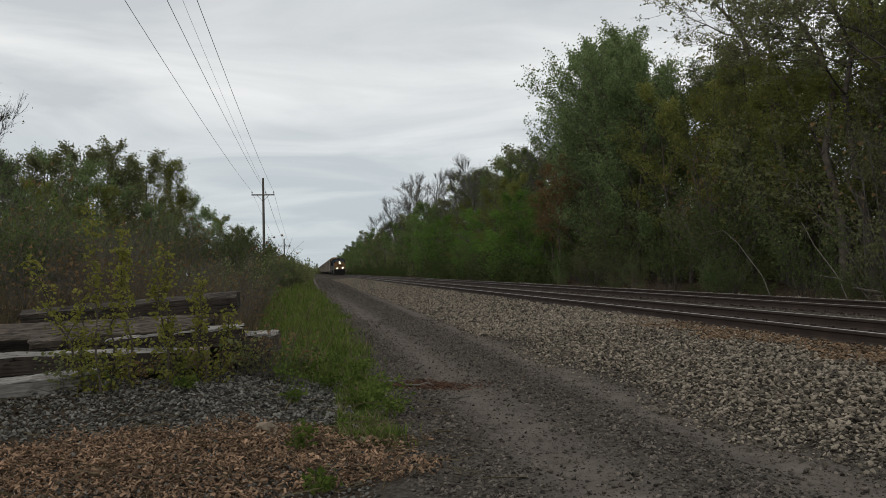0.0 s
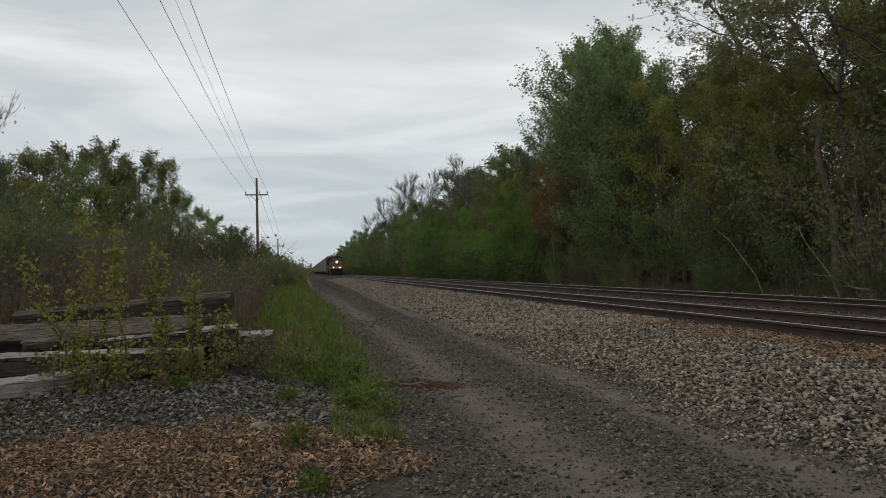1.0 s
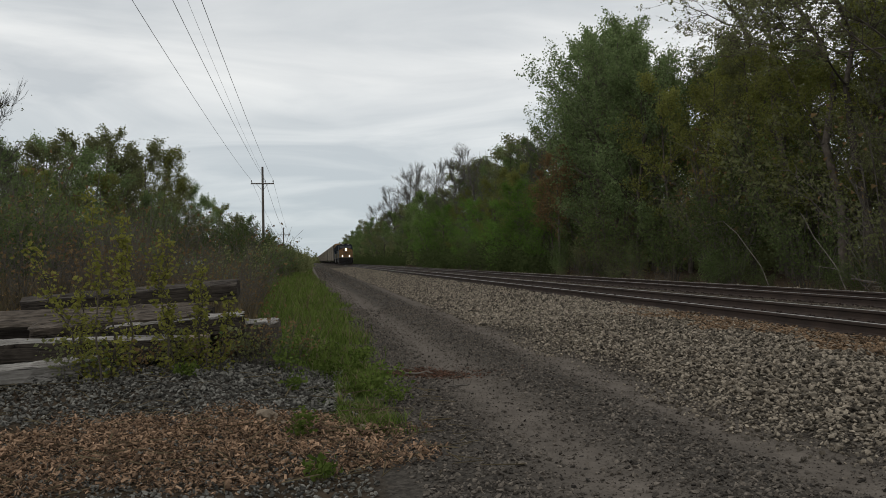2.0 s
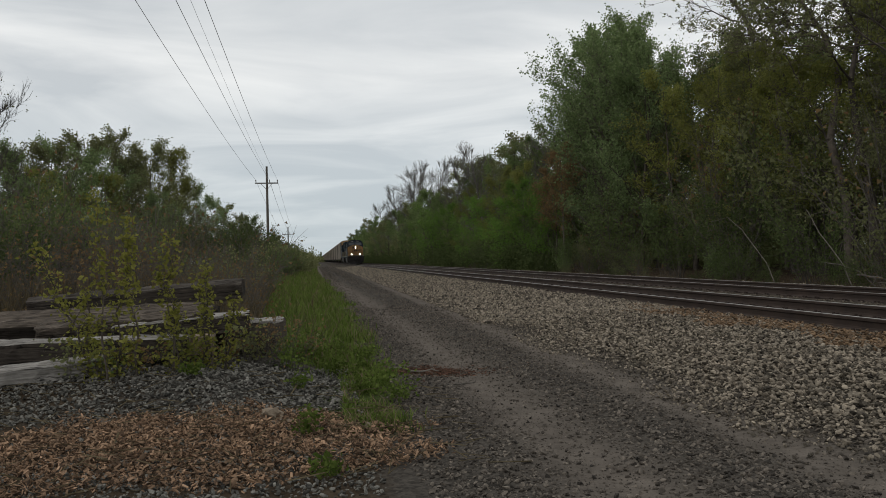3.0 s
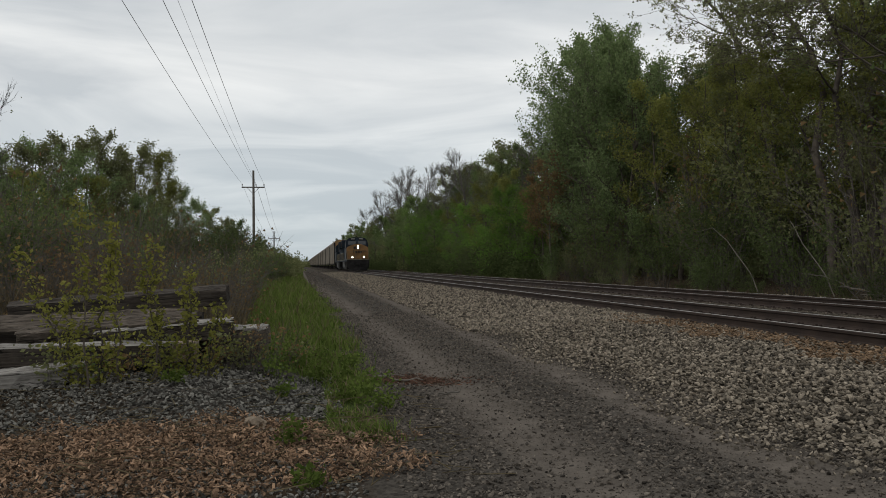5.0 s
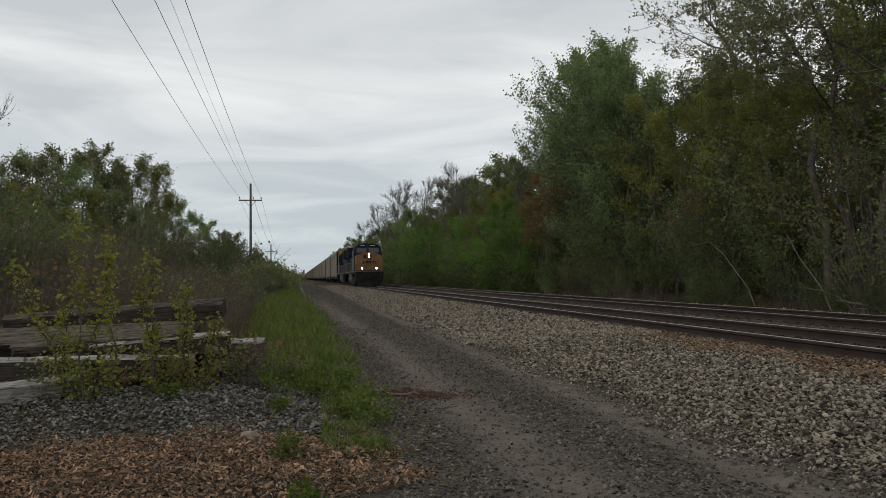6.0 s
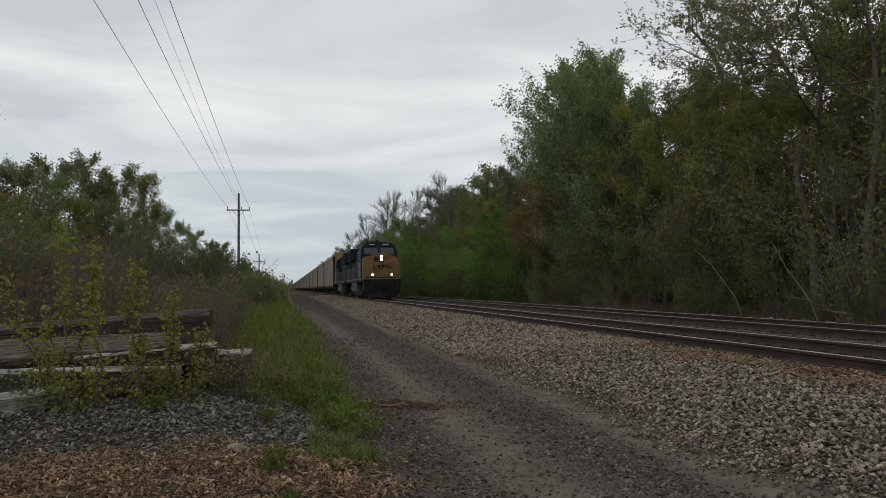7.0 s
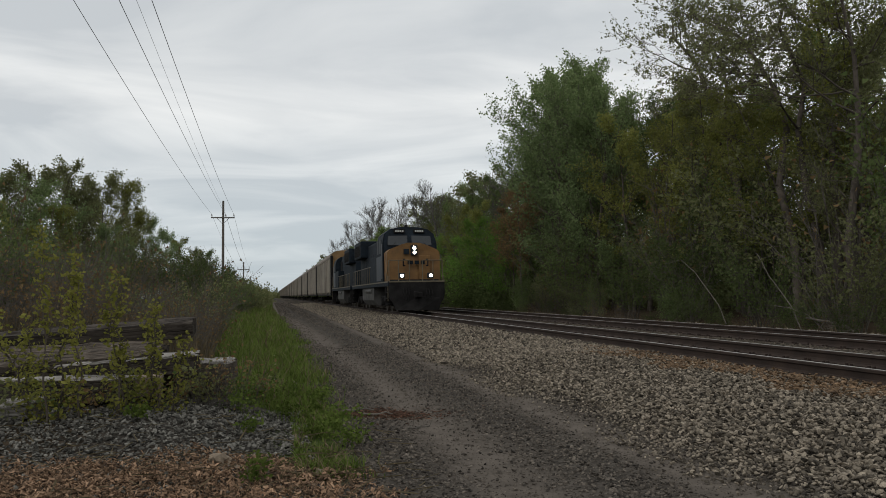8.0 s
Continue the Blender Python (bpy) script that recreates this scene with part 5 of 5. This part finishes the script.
LOCO_WHEEL, CAR_WHEEL = wheelset_mesh(0.53), wheelset_mesh(0.42)


def truck(parent, y, axles, r, mesh, spin):
    """A bogie: side frames with journal boxes and springs, and its wheelsets."""
    bogie = part("truck_frame", B(), M_BLACK, parent)
    bm = B()
    half = (axles[-1] - axles[0]) / 2
    for s in (-1, 1):
        box(bm, s * 1.02 - 0.07, s * 1.02 + 0.07, y - half - 0.55, y + half + 0.55, r + 0.02, r + 0.3, 0.03)
        for a in axles:
            box(bm, s * 1.05 - 0.12, s * 1.05 + 0.12, y + a - 0.2, y + a + 0.2, r - 0.2, r + 0.2, 0.03)
            for d in (-0.34, 0.34):
                rod(bm, (s * 1.05, y + a + d, r - 0.05), (s * 1.05, y + a + d, r + 0.25), 0.09)
        box(bm, s * 1.0 - 0.05, s * 1.0 + 0.05, y - 0.3, y + 0.3, r - 0.1, r + 0.1, 0.02)
    box(bm, -1.0, 1.0, y - 0.25, y + 0.25, r + 0.05, r + 0.4, 0.03)
    bm.to_mesh(bogie.data)
    bm.free()
    for a in axles:
        w = hung("wheelset", mesh, parent, "", pose(0, y + a, r))
        if spin:
            WHEELS.append((w, y + a, r))


LOCO_LEN = 20.2


def build_loco(label, lit):
    """A six-axle road diesel; its front is at y 0 and it runs towards -y. z 0 is the rail's top."""
    lo = thing("locomotive", label, "locomotive", "locomotives")
    L = LOCO_LEN
    # frame and walkway
    fr = part("underframe", box(B(), -1.5, 1.5, 0.75, L - 0.75, 1.36, 1.62, 0.03), M_BLUE, lo)
    for s in (-1, 1):
        part("sill_stripe", box(B(), s * 1.503 - 0.006, s * 1.503 + 0.006, 0.8, L - 0.8, 1.56, 1.63), M_HANDRAIL, fr, "pale reflective stripe along the walkway")
    # pilot with plough
    bm = extrude_y(B(), [(-1.05, 0.32), (1.05, 0.32), (1.38, 0.62), (1.46, 0.95), (1.46, 1.6), (-1.46, 1.6), (-1.46, 0.95), (-1.38, 0.62)], 0.55, 0.85)
    part("pilot_plate", bm, M_BLACK, lo)
    bm = B()
    lower = [bm.verts.new(c) for c in ((-1.12, 0.5, 0.12), (0, 0.15, 0.12), (1.12, 0.5, 0.12), (1.12, 0.8, 0.12), (-1.12, 0.8, 0.12))]
    upper = [bm.verts.new(c) for c in ((-1.42, 0.62, 0.85), (0, 0.5, 0.85), (1.42, 0.62, 0.85), (1.42, 0.8, 0.85), (-1.42, 0.8, 0.85))]
    for k in range(5):
        bm.faces.new((lower[k], lower[(k + 1) % 5], upper[(k + 1) % 5], upper[k]))
    bm.faces.new(lower[::-1])
    bm.faces.new(upper)
    part("snow_plough", bm, M_BLACK, lo, "black steel plough blade")
    bm = box(B(), -0.18, 0.18, 0.0, 0.7, 0.78, 1.05, 0.04)
    box(bm, -0.26, -0.1, -0.08, 0.2, 0.76, 1.07, 0.04)
    part("coupler", bm, M_BLACK, lo)
    bm = B()
    for x in (-0.75, -0.6, -0.45, 0.45, 0.6, 0.75):
        rod(bm, (x, 0.5, 1.25), (x * 1.03, 0.3, 0.95), 0.022)
        rod(bm, (x * 1.03, 0.3, 0.95), (x * 0.9, 0.34, 0.62), 0.022)
    part("brake_hoses", bm, M_BLACK, lo, "black rubber air hoses")
    part("walkway_edge", box(B(), -1.46, 1.46, 0.53, 0.6, 1.56, 1.64, 0.01), M_HANDRAIL, lo, "pale stripe on the front walkway edge")
    # corner steps
    for s in (-1, 1):
        for y0 in (0.85, L - 1.75):
            bm = B()
            for k in range(4):
                box(bm, s * 1.28 - 0.2, s * 1.28 + 0.2, y0, y0 + 0.85, 0.42 + 0.3 * k, 0.46 + 0.3 * k)
            box(bm, s * 1.28 - 0.21, s * 1.28 + 0.21, y0 + 0.85, y0 + 0.89, 0.4, 1.5)
            part("step_well", bm, M_BLACK, lo)
    # nose: yellow, with sloped shoulders
    bm = extrude_y(B(), [(-1.42, 1.62), (1.42, 1.62), (1.42, 3.18), (1.25, 3.34), (0.62, 3.6), (0.3, 3.68), (-0.3, 3.68), (-0.62, 3.6), (-1.25, 3.34), (-1.42, 3.18)], 1.38, 3.1)
    for v in bm.verts:
        if v.co.y < 2:
            v.co.y += 0.16 * max(0, v.co.z - 2.6) + 0.10 * abs(v.co.x) ** 2 / 2
    nose = part("nose", bm, M_YELLOW, lo, "golden yellow short hood")
    part("nose_door", box(B(), 0.25, 0.85, 1.34, 1.40, 1.68, 3.0, 0.02), M_YELLOW, nose)
    part("nose_band", box(B(), -1.3, 1.3, 1.335, 1.37, 1.62, 1.72), M_BLUE, nose)
    # emblem drawn as plain bars
    bm = B()
    for x0, x1, z0, z1 in ((-0.62, -0.56, 2.42, 2.82), (-0.62, -0.48, 2.42, 2.48), (-0.62, -0.48, 2.76, 2.82), (0.70, 0.76, 2.42, 2.82), (0.62, 0.76, 2.42, 2.48), (0.62, 0.76, 2.76, 2.82),
                           (-0.36, -0.06, 2.52, 2.72), (0.02, 0.26, 2.52, 2.72), (0.34, 0.56, 2.52, 2.72)):
        box(bm, x0, x1, 1.325, 1.352, z0, z1)
    part("emblem", bm, M_BLUE, nose, "dark blue bracket emblem")
    part("nose_hatch", box(B(), -0.55, -0.25, 1.40, 1.47, 3.05, 3.35, 0.02), M_BLUE, nose)
    # headlamp cluster and ditch lights
    hl = part("headlight", box(B(), 0.02 - 0.17, 0.02 + 0.17, 1.36, 1.62, 3.0, 3.55, 0.04), M_BLUE, lo, "twin headlight housing")
    for z in (3.15, 3.40):
        part("headlamp_lens", lathe_y(0.02, 1.345, z, 0.085), M_LAMP if lit else M_GLASS, hl, "glowing warm white lamp" if lit else "")
    for x in (-0.76, 0.76):
        d = part("ditch_light", box(B(), x - 0.15, x + 0.15, 0.72, 0.98, 1.76, 2.06, 0.04), M_BLUE, lo, "low ditch light on the walkway")
        part("ditch_lens", lathe_y(x, 0.705, 1.91, 0.085), M_LAMP if lit else M_GLASS, d, "glowing warm white lamp" if lit else "")
    # cab
    bm = B()
    prof = [(-1.5, 1.62), (1.5, 1.62), (1.5, 3.75), (1.38, 4.25), (1.05, 4.52), (0.5, 4.64), (-0.5, 4.64), (-1.05, 4.52), (-1.38, 4.25), (-1.5, 3.75)]
    extrude_y(bm, prof, 2.55, 5.3)
    for v in bm.verts:
        if v.co.y < 3 and v.co.z > 3:
            v.co.y += (v.co.z - 3.0) * 0.28
    cab = part("cab", bm, M_BLUE, lo, "dark blue cab with rounded roof")
    for s in (-1, 1):
        bm = B()
        y0 = 2.68
        q = [(s * 0.12, 3.62), (s * 1.22, 3.62), (s * 1.18, 4.14), (s * 0.12, 4.16)]
        va = [bm.verts.new((x, y0 + (z - 3.0) * 0.28 - 0.15, z)) for x, z in q]
        vb = [bm.verts.new((x, y0 + (z - 3.0) * 0.28 + 0.05, z)) for x, z in q]
        for k in range(4):
            bm.faces.new((va[k], va[(k + 1) % 4], vb[(k + 1) % 4], vb[k]))
        bm.faces.new(va[::-1])
        bm.faces.new(vb)
        bmesh.ops.recalc_face_normals(bm, faces=bm.faces[:])
        part("windshield", bm, M_GLASS, cab, "grey reflecting windshield")
        part("wiper", rod(B(), (s * 0.9, 2.72, 3.66), (s * 0.45, 2.86, 4.08), 0.014), M_BLACK, cab)
        nb = part("number_board", box(B(), s * 0.55 - 0.3, s * 0.55 + 0.3, 2.82, 3.0, 4.30, 4.52, 0.02), M_BLACK, cab, "black number board with white bars")
        for k in range(4):
            part("bar", box(B(), s * 0.55 - 0.235 + 0.125 * k, s * 0.55 - 0.145 + 0.125 * k, 2.812, 2.825, 4.355, 4.46), M_WHITE, nb)
        for ya, yb in ((3.35, 4.1), (4.25, 4.95)):
            part("side_window", box(B(), s * 1.5 - 0.012, s * 1.5 + 0.012, ya, yb, 3.2, 3.95, 0.008), M_SIDE_GLASS, cab)
        part("cab_door", box(B(), s * 1.5 - 0.015, s * 1.5 + 0.015, 2.75, 3.2, 1.8, 3.7, 0.01), M_GREY, cab)
    part("cab_band", box(B(), -1.508, 1.508, 3.3, 5.25, 1.7, 3.05), M_GREY, cab, "grey band on the cab side")
    part("horn", rod(B(), (0, 4.3, 4.75), (0, 3.9, 4.78), 0.05, 0.09), M_BLACK, cab)
    # hoods
    hood = part("long_hood", box(B(), -0.95, 0.95, 5.3, L - 1.6, 1.62, 4.25, 0.10), M_BLUE, lo, "dark blue engine hood")
    for s in (-1, 1):
        for k in range(11):
            y = 6.7 + k * 1.02
            part("hood_door", box(B(), s * 0.95 - 0.02, s * 0.95 + 0.02, y, y + 0.92, 1.85, 3.5, 0.012), M_BLUE, hood)
        part("air_intake", box(B(), s * 0.99 - 0.05, s * 0.99 + 0.05, 5.5, 6.5, 2.9, 4.05, 0.02), M_BLACK, hood)
        part("equipment_cabinet", box(B(), s * 1.2 - 0.28, s * 1.2 + 0.28, 5.32, 8.2, 1.62, 3.15, 0.04), M_BLUE, lo)
    rad = part("radiator_cab", box(B(), -1.45, 1.45, L - 6.2, L - 2.0, 3.45, 4.6, 0.08), M_BLUE, lo, "overhanging radiator section")
    for k in range(12):
        part("radiator_louvre", box(B(), -1.47, 1.47, L - 6.0 + k * 0.32, L - 5.86 + k * 0.32, 3.6, 4.35), M_BLACK, rad)
    bm = box(B(), -0.6, 0.6, 8.6, 10.6, 4.2, 4.5, 0.06)
    box(bm, -0.3, 0.3, 9.2, 10.0, 4.45, 4.62, 0.04)
    part("exhaust_stack", bm, M_BLACK, hood)
    part("dynamic_brake_hatch", box(B(), -0.9, 0.9, 5.5, 8.0, 4.2, 4.55, 0.06), M_BLUE, hood)
    # tank, trucks
    bm = extrude_y(B(), [(-1.42, 0.62), (-1.2, 0.3), (1.2, 0.3), (1.42, 0.62), (1.42, 1.36), (-1.42, 1.36)], 7.2, 13.2)
    part("fuel_tank", bm, M_STEEL, lo, "grey fuel tank")
    for s in (-1, 1):
        part("air_reservoir", rod(B(), (s * 1.32, 8.0, 1.15), (s * 1.32, 11.2, 1.15), 0.17, n=14), M_STEEL, lo)
    for y in (3.9, L - 3.9):
        truck(lo, y, (-1.85, 0, 1.85), 0.53, LOCO_WHEEL, True)
    # handrails
    for s in (-1, 1):
        n = 12
        for k in range(n):
            y = 5.5 + (L - 7.2) * k / (n - 1)
            part("stanchion", rod(B(), (s * 1.46, y, 1.6), (s * 1.46, y, 2.62), 0.022, n=6), M_HANDRAIL, lo)
        part("handrail", rod(B(), (s * 1.46, 5.4, 2.62), (s * 1.46, L - 1.7, 2.62), 0.022, n=6), M_HANDRAIL, lo)
        part("front_handrail", rod(B(), (s * 1.42, 0.95, 2.72), (s * 0.35, 0.85, 2.72), 0.022, n=6), M_HANDRAIL, lo)
        for x in (1.42, 0.92, 0.35):
            part("stanchion", rod(B(), (s * x, 0.9, 1.62), (s * x, 0.9, 2.72), 0.022, n=6), M_HANDRAIL, lo)
        part("grab_rail", rod(B(), (s * 1.48, 0.9, 0.6), (s * 1.48, 0.9, 1.9), 0.02, n=6), M_HANDRAIL, lo)
        part("grab_rail", rod(B(), (s * 1.48, 1.9, 1.4), (s * 1.42, 0.95, 2.72), 0.02, n=6), M_HANDRAIL, lo)
    lo.scale = (1.05, 1.05, 1.05)
    return lo


def lathe_y(x, y, z, r):
    bm = B()
    lathe(bm, [(-0.02, r * 0.8), (0.0, r), (0.03, r)], 16)
    bmesh.ops.transform(bm, matrix=Matrix.Translation((x, y, z)) @ pose(0, 0, 0, 0, 0, 90), verts=bm.verts[:])
    return bm


CAR_LEN = 28.3


def build_autorack():
    """A tall enclosed car carrier: ribbed screened sides between posts, curved roof, end doors."""
    car = thing("autorack_car", "tall tan enclosed autorack freight car with ribbed sides", "freight car", "autorack cars")
    L = CAR_LEN
    part("sill", box(B(), -1.45, 1.45, 0.5, L - 0.5, 0.95, 1.3, 0.03), M_BLACK, car)
    part("core", box(B(), -1.5, 1.5, 0.55, L - 0.55, 1.28, 5.1), M_TAN, car)
    n = 12
    for s in (-1, 1):
        for k in range(n):
            y0, y1 = 0.6 + (L - 1.2) * k / n, 0.6 + (L - 1.2) * (k + 1) / n
            ribs = [(s * 1.502, 1.34)]
            for j in range(9):
                z = 1.34 + j * 0.42
                ribs += [(s * 1.56, z), (s * 1.56, z + 0.37), (s * 1.535, z + 0.385), (s * 1.535, z + 0.405)]
            ribs.append((s * 1.502, ribs[-1][1]))
            part("side_panel", extrude_y(B(), ribs, y0 + 0.03, y1 - 0.03), M_TAN, car)
            part("side_post", box(B(), s * 1.56 - 0.035, s * 1.56 + 0.035, y0 - 0.035, y0 + 0.045, 1.1, 5.15, 0.01), M_TAN, car)
    bm = B()
    prof = [(-1.6, 5.0), (1.6, 5.0), (1.6, 5.2), (1.42, 5.52), (1.05, 5.72), (0.4, 5.8), (-0.4, 5.8), (-1.05, 5.72), (-1.42, 5.52), (-1.6, 5.2)]
    extrude_y(bm, prof, 0.4, L - 0.4)
    part("roof", bm, M_RACK_ROOF, car, "dull tan weathered metal roof")
    for y in (0.42, L - 0.42):
        outline = [(-1.55, 1.2), (1.55, 1.2), (1.55, 5.15), (1.38, 5.47), (1.02, 5.67), (0.4, 5.75), (-0.4, 5.75), (-1.02, 5.67), (-1.38, 5.47), (-1.55, 5.15)]
        e = part("end_door", extrude_y(B(), outline, y - 0.09, y + 0.09), M_RACK_YELLOW, car, "orange-brown end door")
        for x in (-1.1, -0.55, 0.0, 0.55, 1.1):
            part("door_rib", box(B(), x - 0.05, x + 0.05, y - 0.13, y + 0.13, 1.3, 5.1), M_RACK_YELLOW, e)
    for s in (-1, 1):
        for y in (0.42, L - 0.42):
            part("corner_post", box(B(), s * 1.5 - 0.13, s * 1.5 + 0.13, y - 0.28, y + 0.28, 1.0, 5.2, 0.02), M_BLACK, car, "dark end post")
    for y in (2.6, L - 2.6):
        truck(car, y, (-0.85, 0.85), 0.42, CAR_WHEEL, False)
    for y0, y1 in ((-0.05, 0.7), (L - 0.7, L + 0.05)):
        part("coupler", box(B(), -0.15, 0.15, y0, y1, 0.75, 1.0, 0.03), M_BLACK, car)
    return car


SPEED, FRONT_8 = 22.9, 42.4
LOCOS = [build_loco("dark blue diesel locomotive with golden yellow nose and lit headlights", True), build_loco("dark blue diesel locomotive running backwards behind the first", False)]
CARS = [build_autorack()]
for k in range(22):
    CARS.append(copy_thing(CARS[0], pose(0, 0, 0)))


# ---- what moves ----
def motions():
    """The train runs towards the camera at a steady speed; the wheels of the engines turn with it."""
    times = (0.0, 1.0, 2.0, 3.0, 4.0, 5.0, 6.0, 7.0, 8.0)

    def run(ob, back, turn=0):
        walk(ob, [(t, pose(NEAR_X, FRONT_8 + back + SPEED * (8.0 - t), RAIL_Z, 0, 0, turn)) for t in times])

    run(LOCOS[0], 0.0)
    run(LOCOS[1], 2.1 * LOCO_LEN + 0.1, 180)
    for k, car in enumerate(CARS):
        run(car, 2.1 * LOCO_LEN + 0.3 + k * (CAR_LEN + 0.1))
    for w, y, r in WHEELS:
        sense = 1 if w.parent == LOCOS[0] else -1
        walk(w, [(k / 30, pose(0, y, r, sense * math.degrees(SPEED * k / 30 / r))) for k in range(241)])


motions()
